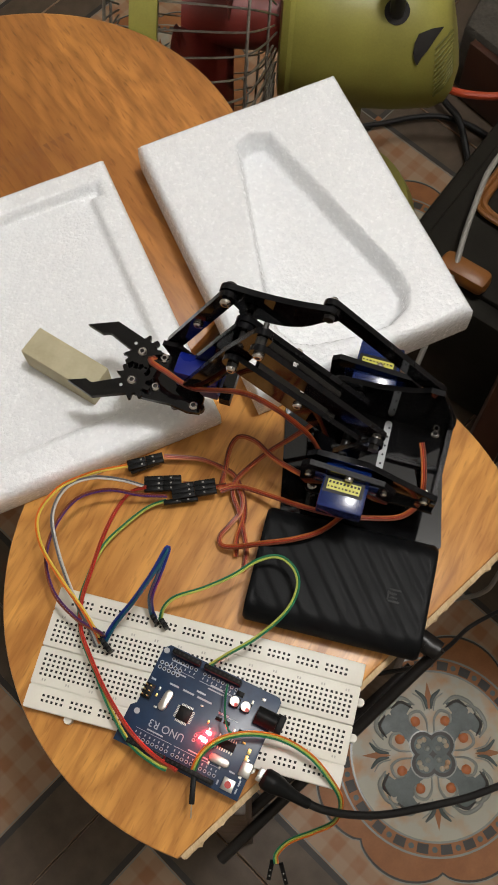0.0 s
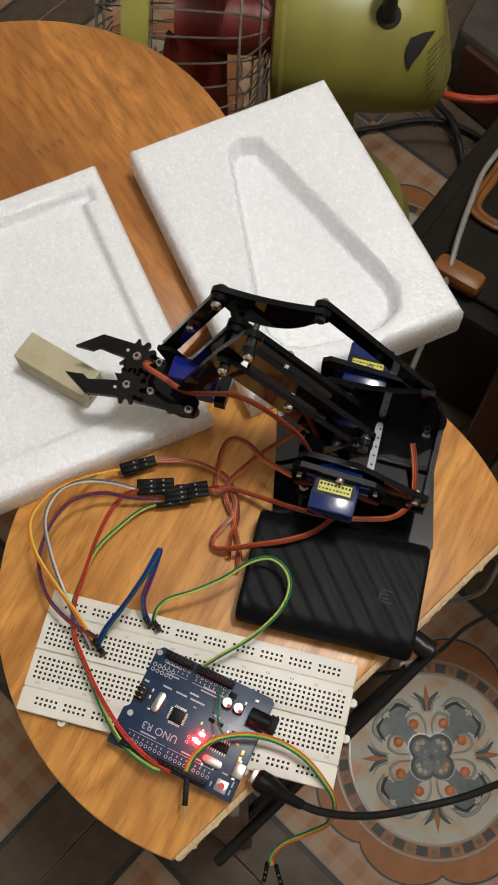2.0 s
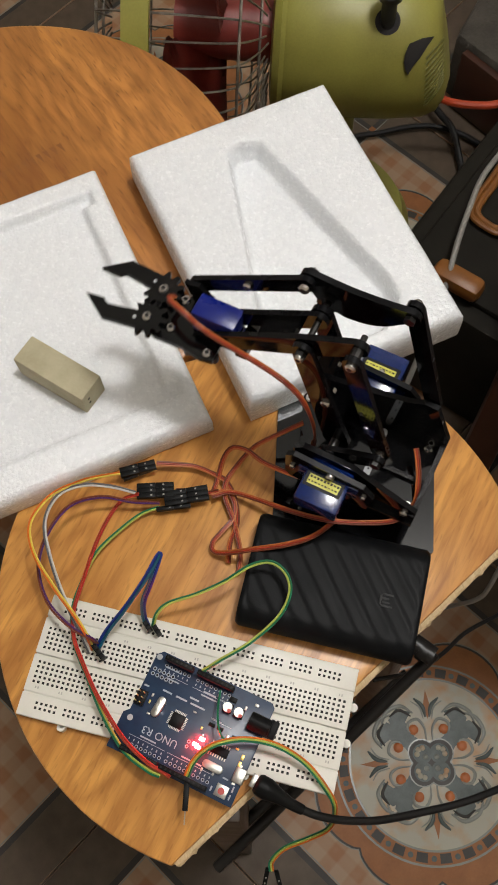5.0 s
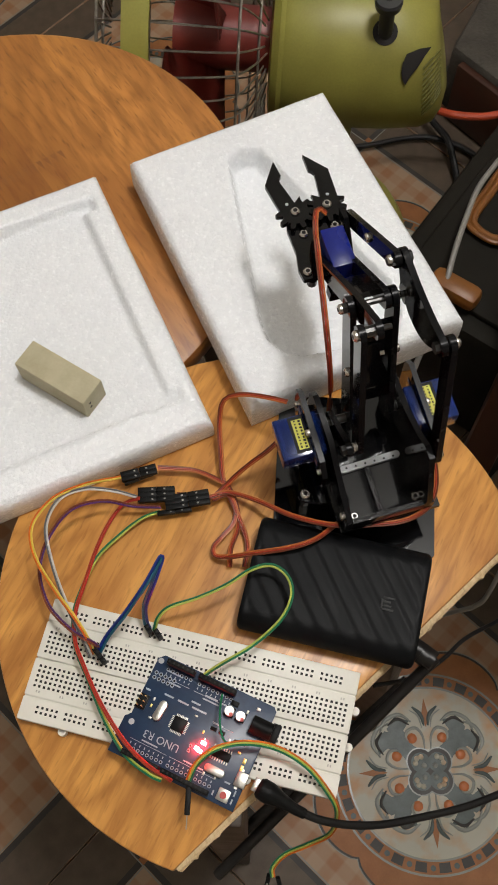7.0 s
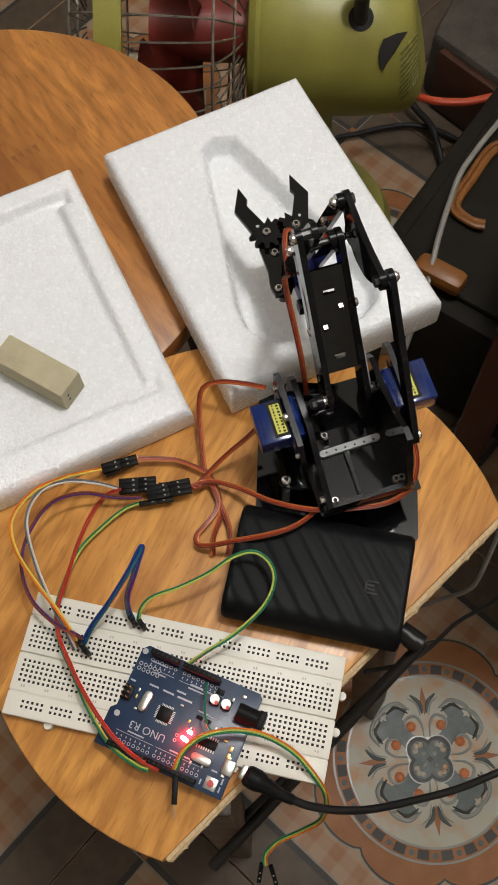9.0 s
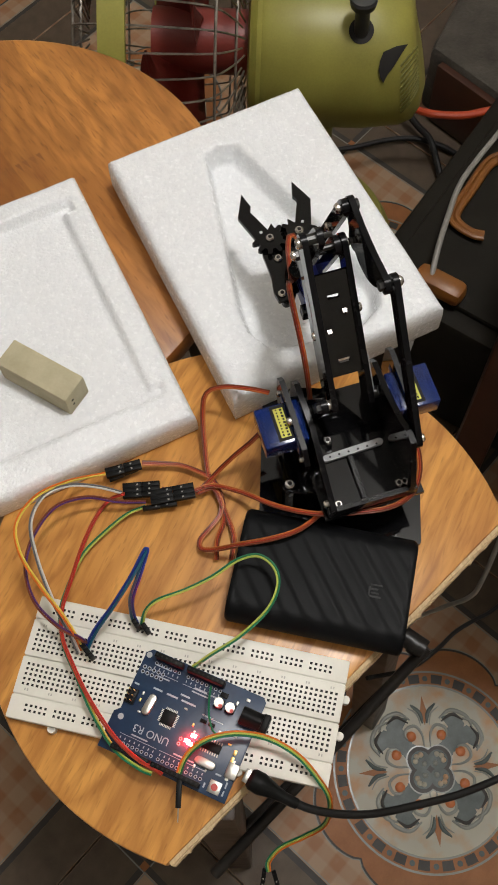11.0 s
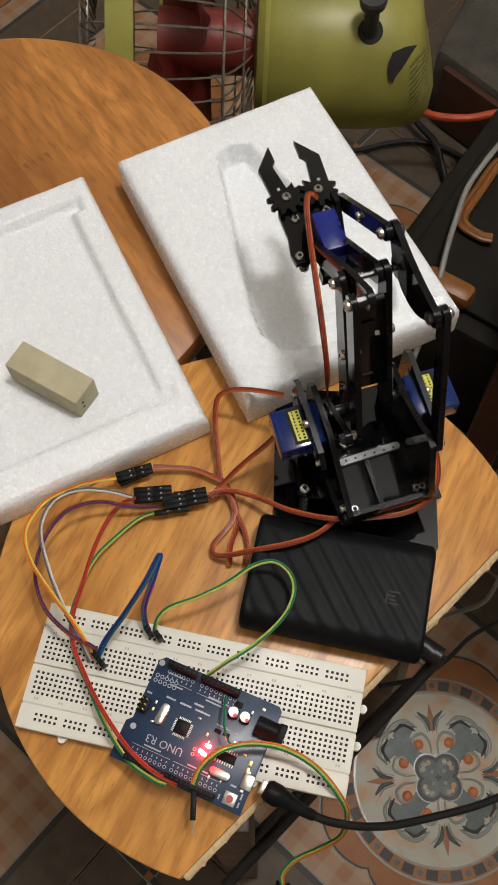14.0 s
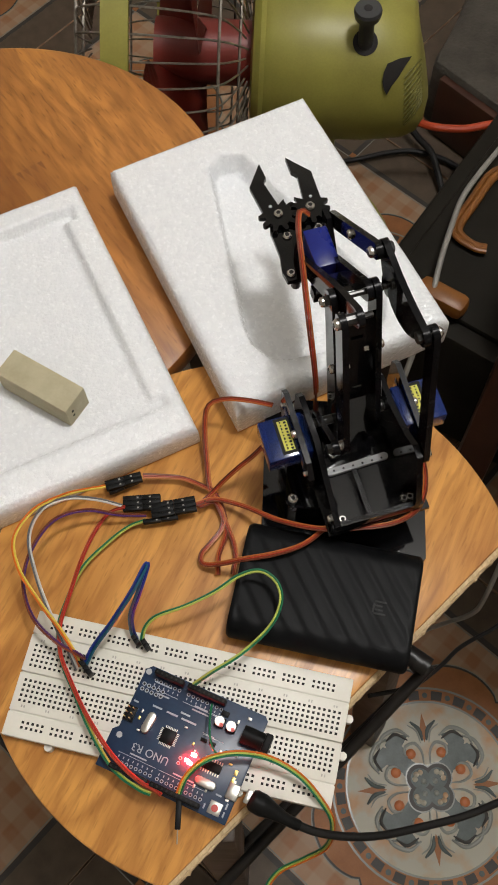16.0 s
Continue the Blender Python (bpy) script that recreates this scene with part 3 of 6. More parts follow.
# ---- microcontroller board ----
def controller():
    m = pose(0.0067, -0.0160, 0.0120, 0, 0, -11.2) @ pose(0, 0, 0)
    u = thing("microcontroller_board", "blue microcontroller board with lit red lights on a breadboard", "circuit board", m)
    lx, ly, t = 0.0686, 0.0534, 0.0016

    def P(x, y, z=0.0):
        return Vector((x - lx / 2, y - ly / 2, t + z))
    # outline: x to the power sockets, y to the analogue headers
    out = [(-0.0343, -0.0267), (0.0343, -0.0267), (0.0343, 0.0247), (0.0323, 0.0267), (-0.0290, 0.0267), (-0.0318, 0.0240), (-0.0318, -0.0060), (-0.0343, -0.0085)]
    bm = bmesh.new()
    prism(bm, out, 0, t, bevel=0.0002)
    pcb = part("circuit_board", bm, PCB, u)
    for x0, n, y in ((0.0085, 6, 0.0508), (0.0262, 8, 0.0508), (0.0075, 8, 0.0026), (0.0290, 10, 0.0026)):
        bm = bmesh.new()
        box(bm, P(x0 + n * 0.00127, y, 0.00425), (n * 0.00254, 0.0025, 0.0085), bevel=0.0002)
        hd = part("pin_header", bm, BLACK_PLASTIC, u)
        bm = bmesh.new()
        for i in range(n):
            c = P(x0 + 0.00127 + i * 0.00254, y, 0.00856)
            bm.faces.new([bm.verts.new(c + Vector((a * 0.0005, b * 0.0005, 0))) for a, b in ((-1, -1), (1, -1), (1, 1), (-1, 1))])
        part("sockets", bm, HOLE, hd, smooth=False)
        s = 1 if y < 0.02 else -1
        bm = bmesh.new()
        bh = bmesh.new()
        for i in range(n):
            c = P(x0 + 0.00127 + i * 0.00254, y + s * 0.0032, 0.00004)
            rod(bm, c, c + Vector((0, 0, 0.00008)), 0.0009, 10)
            rod(bh, c, c + Vector((0, 0, 0.00014)), 0.00055, 10)
        tagged(part("solder_pads", bm, SILK, pcb), kind="stuff")
        tagged(part("pad_holes", bh, HOLE, pcb), kind="stuff")
        bm = bmesh.new()
        for i in range(n):
            c = P(x0 + 0.00127 + i * 0.00254, y + s * 0.0055, 0.00006)
            box(bm, c, (0.0005, 0.0011, 0.0001))
        box(bm, P(x0 + n * 0.00127, y + s * 0.0073, 0.00006), (n * 0.0025, 0.00025, 0.0001))
        box(bm, P(x0 + n * 0.00127, y + s * 0.0087, 0.00006), (n * 0.0011, 0.0007, 0.0001))
        tagged(part("printed_legend", bm, SILK, pcb), kind="stuff")
    # power socket
    bm = bmesh.new()
    box(bm, P(0.0725, 0.0410, 0.0055), (0.0036, 0.0090, 0.0110), bevel=0.0006)
    rod(bm, P(0.0600, 0.0410, 0.0062), P(0.0720, 0.0410, 0.0062), 0.0043, 20)
    box(bm, P(0.0655, 0.0410, 0.0022), (0.0120, 0.0086, 0.0044), bevel=0.0004)
    part("power_socket", bm, BLACK_PLASTIC, u)
    # micro usb socket with a plugged lead
    bm = bmesh.new()
    box(bm, P(0.0662, 0.0150, 0.0014), (0.0058, 0.0076, 0.0028), bevel=0.0005)
    for y in (-0.0042, 0.0042):
        box(bm, P(0.0650, 0.0150 + y, 0.0003), (0.0016, 0.0016, 0.0006))
    part("usb_socket", bm, TIN, u)
    # main chip
    bm = bmesh.new()
    box(bm, P(0.0268, 0.0255, 0.0007), (0.0070, 0.0070, 0.0012), bevel=0.0002)
    chip = part("chip", bm, BLACK_PLASTIC, u)
    bm = bmesh.new()
    for i in range(8):
        for k in (-1, 1):
            o = -0.0028 + i * 0.0008
            box(bm, P(0.0268 + o, 0.0255 + k * 0.0041, 0.0002), (0.0004, 0.0012, 0.0003))
            box(bm, P(0.0268 + k * 0.0041, 0.0255 + o, 0.0002), (0.0012, 0.0004, 0.0003))
    part("pins", bm, TIN, chip)
    bm = bmesh.new()
    box(bm, P(0.0520, 0.0215, 0.0009), (0.0100, 0.0042, 0.0015), bevel=0.0002)
    chip = part("chip", bm, BLACK_PLASTIC, u)
    bm = bmesh.new()
    for i in range(8):
        for k in (-1, 1):
            box(bm, P(0.0520 - 0.00445 + i * 0.00127, 0.0215 + k * 0.0029, 0.0003), (0.0005, 0.0014, 0.0004))
    part("pins", bm, TIN, chip)
    # crystals
    for x, y, rot in ((0.0155, 0.0275, 84), (0.0525, 0.0133, 0)):
        bm = bmesh.new()
        prism(bm, bar_outline(0.0066, 0.0021), 0, 0.0034, bevel=0.0004)
        bmesh.ops.transform(bm, matrix=Matrix.Translation(P(x, y)) @ Matrix.Rotation(radians(rot), 4, "Z") @ pose(-0.0033, 0, 0), verts=bm.verts)
        part("crystal", bm, TIN, u)
    # capacitors
    for x in (0.0472, 0.0533):
        bm = bmesh.new()
        box(bm, P(x, 0.0418, 0.0005), (0.0050, 0.0050, 0.0010), bevel=0.0003)
        cap = part("capacitor", bm, BLACK_PLASTIC, u)
        bm = bmesh.new()
        rod(bm, P(x, 0.0418, 0.0008), P(x, 0.0418, 0.0056), 0.0024, 20)
        part("can", bm, TIN, cap)
        bm = bmesh.new()
        rod(bm, P(x + 0.0014, 0.0405, 0.0055), P(x + 0.0014, 0.0405, 0.0057), 0.0010, 10)
        part("polarity_mark", bm, RED_BUTTON, cap)
    # reset button
    bm = bmesh.new()
    box(bm, P(0.0612, 0.0050, 0.0008), (0.0062, 0.0060, 0.0016), bevel=0.0002)
    bt = part("reset_button", bm, TIN, u)
    bm = bmesh.new()
    rod(bm, P(0.0612, 0.0050, 0.0016), P(0.0612, 0.0050, 0.0026), 0.0017, 16)
    part("cap", bm, RED_BUTTON, bt)
    # programming pins
    bm = bmesh.new()
    box(bm, P(0.0052, 0.0280, 0.0012), (0.0050, 0.0076, 0.0024), bevel=0.0002)
    ic = part("pin_block", bm, BLACK_PLASTIC, u)
    bm = bmesh.new()
    for i in range(2):
        for k in range(3):
            c = P(0.0052 - 0.00127 + i * 0.00254, 0.0280 - 0.00254 + k * 0.00254, 0.0024)
            rod(bm, c, c + Vector((0, 0, 0.006)), 0.0003, 6)
    part("pins", bm, GOLD, ic)
    # solder holes in two rows
    bm, bh = bmesh.new(), bmesh.new()
    for i in range(5):
        for k in range(2):
            c = P(0.0050 + i * 0.00254, 0.0412 + k * 0.00254, 0.00004)
            rod(bm, c, c + Vector((0, 0, 0.0001)), 0.00105, 10)
            rod(bh, c, c + Vector((0, 0, 0.0002)), 0.0006, 10)
    for c in (P(0.0365, 0.0165, 0.00004), P(0.0365, 0.0190, 0.00004)):
        rod(bm, c, c + Vector((0, 0, 0.0001)), 0.0009, 10)
        rod(bh, c, c + Vector((0, 0, 0.0002)), 0.0005, 10)
    tagged(part("solder_pads", bm, SILK, pcb), kind="stuff")
    tagged(part("pad_holes", bh, HOLE, pcb), kind="stuff")
    for x, y in ((0.0045, 0.0500), (0.0045, 0.0170)):
        bm = bmesh.new()
        rod(bm, P(x, y, 0.00004), P(x, y, 0.0001), 0.0015, 20)
        ring = part("mounting_hole", bm, HORN, u)
    # small surface parts
    for x, y, sx, sy, mt in ((0.0100, 0.0315, 0.0009, 0.0018, TIN), (0.0100, 0.0280, 0.0009, 0.0018, GOLD), (0.0120, 0.0225, 0.0016, 0.0009, TIN), (0.0435, 0.0310, 0.0034, 0.0018, BLACK_PLASTIC),
                             (0.0480, 0.0310, 0.0034, 0.0018, BLACK_PLASTIC), (0.0530, 0.0290, 0.0012, 0.0022, TIN), (0.0565, 0.0300, 0.0030, 0.0022, BLACK_PLASTIC),
                             (0.0600, 0.0310, 0.0034, 0.0018, TIN), (0.0640, 0.0235, 0.0016, 0.0026, GOLD), (0.0640, 0.0200, 0.0016, 0.0026, GOLD), (0.0480, 0.0465, 0.0040, 0.0026, BLACK_PLASTIC),
                             (0.0600, 0.0490, 0.0020, 0.0014, TIN), (0.0540, 0.0105, 0.0010, 0.0018, TIN), (0.0480, 0.0100, 0.0010, 0.0018, TIN), (0.0600, 0.0260, 0.0018, 0.0010, GOLD),
                             (0.0415, 0.0245, 0.0010, 0.0016, TIN), (0.0395, 0.0275, 0.0010, 0.0016, GOLD), (0.0555, 0.0455, 0.0010, 0.0018, TIN), (0.0330, 0.0330, 0.0016, 0.0008, TIN)):
        bm = bmesh.new()
        box(bm, P(x, y, 0.0005), (sx, sy, 0.0009), bevel=0.0001)
        part("surface_component", bm, mt, u)
    bm = bmesh.new()
    for x, y, sx, sy in ((0.0605, 0.0110, 0.0030, 0.0008), (0.0660, 0.0080, 0.0008, 0.0030), (0.0560, 0.0040, 0.0008, 0.0024), (0.0660, 0.0040, 0.0008, 0.0026), (0.0445, 0.0440, 0.0060, 0.0003),
                         (0.0445, 0.0340, 0.0060, 0.0003), (0.0475, 0.0335, 0.0110, 0.0003), (0.0330, 0.0360, 0.0080, 0.0009), (0.0240, 0.0360, 0.0060, 0.0009), (0.0160, 0.0360, 0.0050, 0.0009),
                         (0.0300, 0.0385, 0.0050, 0.0009), (0.0140, 0.0470, 0.0090, 0.0008), (0.0360, 0.0440, 0.0070, 0.0008), (0.0050, 0.0345, 0.0026, 0.0009)):
        box(bm, P(x, y, 0.00006), (sx, sy, 0.0001))
    tagged(part("printed_legend", bm, SILK, pcb), kind="stuff")
    text_mesh("UNO R3", 0.0053, SILK, pcb, Matrix.Translation(P(0.0222, 0.0150, 0.0002)) @ Matrix.Rotation(math.pi, 4, "Z"))
    # lit indicator lights
    for x, y in ((0.0420, 0.0228), (0.0400, 0.0192), (0.0416, 0.0186)):
        bm = bmesh.new()
        box(bm, P(x, y, 0.0006), (0.0028, 0.0018, 0.0013), bevel=0.0004)
        part("indicator_light", bm, RED_LED, u, "lit red indicator light")


controller()


# ---- robot arm ----
AX, AY = 0.0633, 0.1399
R0, ZS, L1, L2 = 0.0160, 0.0561, 0.0813, 0.0693
V1, V2 = (0.0094, 0.0149), (-0.0376, 0.0168)
LEVER, LEVER_OFF = 0.0293, 1.4
GF, GZ, GS = 0.0260, 0.0065, 0.0085
# seconds, turn of the turret, upper arm, forearm, left claw, right claw (degrees)
JOINTS = [
    (0.0, 177.8, 44.2, -63.4, 15.4, -13.0), (0.5, 177.8, 44.3, -63.4, 15.4, -12.9), (0.6, 177.9, 44.6, -63.7, 14.0, -11.5), (0.9, 178.0, 45.5, -64.2, 2.0, 2.5),
    (1.0, 178.0, 45.5, -64.2, 1.4, 3.6), (2.5, 178.1, 45.4, -64.2, 1.9, 3.6), (2.9, 178.2, 45.6, -63.4, 1.8, 3.5), (3.0, 178.3, 46.2, -60.4, 1.7, 3.4),
    (3.1, 178.8, 47.0, -49.0, 1.4, 3.0), (3.2, 179.3, 50.0, -37.0, 1.0, 2.4), (3.3, 179.7, 56.5, -35.2, 0.5, 2.0), (3.4, 179.9, 63.5, -35.0, 0.1, 1.7),
    (3.5, 180.0, 69.6, -35.0, 0.0, 1.6), (3.6, 180.1, 72.4, -34.7, 0.0, 2.0), (4.0, 180.2, 73.1, -34.1, 0.0, 3.1), (4.5, 180.0, 73.4, -34.4, 0.5, 3.4),
    (4.8, 177.0, 73.8, -35.0, 1.0, 3.6), (5.2, 158.0, 74.6, -36.2, 2.0, 4.2), (5.6, 136.0, 75.4, -37.4, 3.0, 4.6), (5.9, 121.5, 76.0, -38.0, 3.4, 5.0),
    (6.1, 119.5, 76.2, -38.0, 3.5, 5.0), (7.0, 119.4, 76.2, -38.0, 3.6, 5.2), (8.0, 119.1, 76.0, -38.2, 3.6, 5.5), (8.1, 119.1, 76.0, -39.5, 3.4, 5.5),
    (8.2, 119.1, 75.8, -46.0, 3.0, 5.6), (8.3, 119.2, 75.2, -59.0, 2.4, 5.8), (8.4, 119.2, 71.5, -68.0, 1.8, 6.0), (8.5, 119.2, 63.8, -68.9, 1.5, 6.1),
    (8.6, 119.1, 57.0, -68.6, 2.0, 5.0), (8.7, 119.0, 51.5, -68.3, 5.0, 0.0), (8.8, 118.9, 49.6, -68.1, 8.0, -6.0), (9.0, 118.9, 49.3, -68.0, 11.5, -11.2),
    (9.2, 118.9, 49.2, -68.2, 15.5, -13.0), (10.0, 118.8, 49.0, -68.0, 15.0, -14.2), (10.9, 118.9, 49.4, -67.8, 14.6, -14.0), (11.4, 119.1, 50.4, -67.2, -0.5, 4.0),
    (12.3, 119.2, 50.8, -67.2, -1.0, 4.5), (13.0, 119.3, 51.4, -66.9, -1.5, 4.4), (13.4, 119.2, 51.2, -66.6, -0.6, 4.0), (13.5, 119.1, 51.1, -65.4, -0.2, 3.7),
    (13.6, 119.0, 51.6, -55.0, -0.2, 3.9), (13.7, 118.9, 53.0, -43.0, -0.3, 4.2), (13.8, 118.8, 57.5, -40.4, -0.4, 4.4), (13.9, 118.7, 64.6, -40.0, -0.5, 4.5),
    (14.0, 118.6, 71.4, -39.9, -0.5, 4.6), (14.1, 118.7, 74.4, -39.7, -0.3, 4.5), (14.5, 118.8, 75.3, -39.6, 0.0, 4.4), (15.5, 118.9, 75.1, -39.7, 0.0, 5.4), (16.0, 118.7, 74.7, -40.1, 0.8, 5.2)]

arm = thing("robot_arm", "black acrylic desktop robot arm with blue servos and a two-finger gripper", "robot arm", pose(AX, AY, 0))
MOVING = {}


def screw(bm, p, side, r=0.0024, h=0.0018, seg=14):
    """A button-head screw with a hex socket; side is the way it faces."""
    s = Vector(side).normalized()
    p = Vector(p)
    rod(bm, p, p + s * h * 0.55, r, seg)
    rod(bm, p + s * h * 0.55, p + s * h, r, seg, r2=r * 0.72)


def socket(bm, p, side, r=0.0024, h=0.0018):
    s, p = Vector(side).normalized(), Vector(p)
    rod(bm, p + s * (h - 0.0003), p + s * (h + 0.00006), r * 0.5, 6)


def add_screws(owner, spots, r=0.0024, h=0.0018):
    for p, side in spots:
        bm = bmesh.new()
        screw(bm, p, side, r, h)
        sc = part("screw", bm, STEEL, owner, "bright steel screw")
        me = sc.data
        me.materials.append(HOLE)
        bm = bmesh.new()
        bm.from_mesh(me)
        n0 = len(bm.faces)
        socket(bm, p, side, r, h)
        bm.faces.ensure_lookup_table()
        for f in bm.faces[n0:]:
            f.material_index = 1
        bm.to_mesh(me)
        bm.free()


def plate(owner, name, outline, y0, y1, bevel=0.0003):
    bm = bmesh.new()
    prism(bm, outline, y0, y1, axis="y", mi=0, edge_mi=1)
    ob = part(name, bm, [ACRYLIC, ACRYLIC_EDGE], owner)
    return ob


def servo(owner, m, dark=False, label=True):
    """A micro servo: body 22.8 x 12.2 x 22.7 mm, shaft up its own z."""
    bm = bmesh.new()
    box(bm, (0, 0, -0.0115), (0.0228, 0.0122, 0.0230), bevel=0.0008)
    box(bm, (0, 0, -0.0060), (0.0322, 0.0120, 0.0024), bevel=0.0004)
    rod(bm, (0.0055, 0, 0), (0.0055, 0, 0.0040), 0.0059, 20)
    rod(bm, (-0.0005, 0, 0), (-0.0005, 0, 0.0038), 0.0029, 14)
    bmesh.ops.transform(bm, matrix=m, verts=bm.verts)
    sv = part("servo", bm, SERVO_DARK if dark else SERVO, owner, "blue plastic servo motor")
    if not dark:
        bm = bmesh.new()
        box(bm, (0.001, 0, -0.011), (0.0185, 0.0085, 0.0180), bevel=0.001)
        bmesh.ops.transform(bm, matrix=m, verts=bm.verts)
        part("gear_motor", bm, BLACK_PLASTIC, owner, "dark motor seen through the case")
    bm = bmesh.new()
    rod(bm, (0.0055, 0, 0.0040), (0.0055, 0, 0.0062), 0.0023, 12)
    bmesh.ops.transform(bm, matrix=m, verts=bm.verts)
    part("spline", bm, HORN, owner)
    if label:
        for s in (1, -1):
            bm = bmesh.new()
            box(bm, (0.0005, s * 0.00615, -0.0112), (0.0200, 0.0002, 0.0080), mi=1)
            box(bm, (0.0005, s * 0.00625, -0.0110), (0.0165, 0.0001, 0.0052), mi=0)
            for k in range(9):
                x = -0.0068 + 0.0018 * k
                box(bm, (x, s * 0.00632, -0.0097), (0.0011, 0.0001, 0.0013 - 0.0003 * (k % 2)), mi=1)
                box(bm, (x + 0.0004, s * 0.00632, -0.0121), (0.0008 + 0.0005 * (k % 3 == 0), 0.0001, 0.0008), mi=1)
            bmesh.ops.transform(bm, matrix=m, verts=bm.verts)
            part("servo_label", bm, [LABEL_YELLOW, LABEL_INK], owner, "yellow printed label in a black border")
    return sv


def base():
    b = pose(-0.0063, 0.0051, 0, 0, 0, 9)
    bm = bmesh.new()
    out = []
    for cx, cy, a in ((0.040, 0.036, 0), (-0.040, 0.036, 90), (-0.041, -0.038, 180), (0.0435, -0.0485, 270)):
        r = 0.005 if cy > 0 else 0.002
        out += circle_pts(r, 6, a, a + 90, (cx, cy))
    prism(bm, out, 0.0003, 0.0033, mi=0, edge_mi=1)
    bmesh.ops.transform(bm, matrix=b, verts=bm.verts)
    bp = part("base_plate", bm, [ACRYLIC, ACRYLIC_EDGE], arm)
    bm = bmesh.new()
    out = []
    for cx, cy, a in ((0.027, 0.027, 0), (-0.027, 0.027, 90), (-0.027, -0.027, 180), (0.027, -0.027, 270)):
        out += circle_pts(0.004, 6, a, a + 90, (cx, cy))
    prism(bm, out, 0.0215, 0.0245, mi=0, edge_mi=1)
    bmesh.ops.transform(bm, matrix=b, verts=bm.verts)
    part("deck_plate", bm, [ACRYLIC, ACRYLIC_EDGE], arm)
    for x, y in ((0.027, 0.027), (-0.027, 0.027), (-0.027, -0.027), (0.027, -0.027)):
        bm = bmesh.new()
        rod(bm, b @ Vector((x, y, 0.0033)), b @ Vector((x, y, 0.0215)), 0.0026, 6)
        part("standoff", bm, STEEL, arm)
        add_screws(arm, [(b @ Vector((x, y, 0.0245)), (0, 0, 1))], 0.0026, 0.0018)
    servo(arm, b @ pose(0, 0, 0.0235), label=False)


def sawn_top(bm):
    """The upper faces of a plate show its sawn edge."""
    bm.normal_update()
    for f in bm.faces:
        if f.normal.z > 0.5:
            f.material_index = 1


def turret():
    t = tagged(new("turret"), "rotating turret with two side servos")
    t.parent = arm
    MOVING["turret"] = t
    bm = bmesh.new()
    prism(bm, [(-0.036, -0.027), (0.030, -0.027), (0.034, -0.018), (0.034, 0.018), (0.030, 0.027), (-0.036, 0.027)], 0.0300, 0.0330, mi=0, edge_mi=1)
    part("turntable_plate", bm, [ACRYLIC, ACRYLIC_EDGE], t)
    right = [(-0.036, 0.0332), (0.030, 0.0332), (0.033, 0.0400), (0.033, 0.0600), (0.028, 0.0660), (0.008, 0.0670), (-0.010, 0.0730), (-0.0180, 0.0785), (-0.0250, 0.0780), (-0.0270, 0.0720), (-0.0360, 0.0480)]
    left = [(-0.036, 0.0332), (0.030, 0.0332), (0.033, 0.0400), (0.033, 0.0600), (0.028, 0.0660), (0.002, 0.0660), (-0.014, 0.0560), (-0.036, 0.0440)]
    plate(t, "side_plate", right, -0.0205, -0.0175)
    plate(t, "side_plate", left, 0.0215, 0.0245)
    mount = [(-0.012, 0.0400), (0.031, 0.0400), (0.034, 0.0450), (0.034, 0.0660), (0.030, 0.0700), (-0.008, 0.0660), (-0.014, 0.0580)]
    plate(t, "servo_mount", mount, -0.0300, -0.0272)
    plate(t, "servo_mount", mount, 0.0290, 0.0318)
    bm = bmesh.new()
    box(bm, (-0.0345, 0.0015, 0.0380), (0.0028, 0.0480, 0.0070), mi=0)
    sawn_top(bm)
    part("rear_brace", bm, [ACRYLIC, SAWN_EDGE], t)
    bm = bmesh.new()
    box(bm, (-0.0200, 0.004, 0.0345), (0.0280, 0.0026, 0.0030))
    sawn_top(bm)
    part("rib", bm, [ACRYLIC, SAWN_EDGE], t)
    # horn on the turntable, fixed with screws
    bm = bmesh.new()
    prism(bm, bar_outline(0.030, 0.0019), 0.0332, 0.0350)
    bmesh.ops.transform(bm, matrix=pose(-0.004, 0.016, 0, 0, 0, -88), verts=bm.verts)
    part("servo_horn", bm, HORN, t, "grey servo horn with small holes")
    bm = bmesh.new()
    for i in range(6):
        rod(bm, (-0.0038, 0.014 - i * 0.0052, 0.0350), (-0.0038, 0.014 - i * 0.0052, 0.0352), 0.0006, 8)
    part("horn_holes", bm, HOLE, t)
    # side servos: shafts point inwards
    servo(t, Matrix.Translation((R0 - 0.0055, -0.0222, ZS)) @ Matrix.Rotation(radians(-90), 4, "X"))
    servo(t, Matrix.Translation((R0 - 0.0055, 0.0252, ZS)) @ Matrix.Rotation(radians(90), 4, "X"))
    sp = []
    for x in (-0.0088, 0.0298):
        sp += [((x, -0.0300, ZS), (0, -1, 0)), ((x, 0.0318, ZS), (0, 1, 0))]
    add_screws(t, sp, 0.0017, 0.0014)
    add_screws(t, [((0.0095, -0.0300, ZS + 0.0086), (0, -1, 0)), ((0.0095, 0.0318, ZS + 0.0086), (0, 1, 0))], 0.0022, 0.0022)
    add_screws(t, [((R0 + V2[0], -0.0245, ZS + V2[1]), (0, -1, 0)), ((-0.030, 0.0245, 0.0395), (0, 1, 0)), ((-0.030, -0.0205, 0.0400), (0, -1, 0)),
                   ((0.0245, 0.0245, 0.0395), (0, 1, 0)), ((0.006, 0.012, 0.0330), (0, 0, 1)), ((-0.028, -0.016, 0.0330), (0, 0, 1)), ((-0.030, 0.018, 0.0330), (0, 0, 1))])


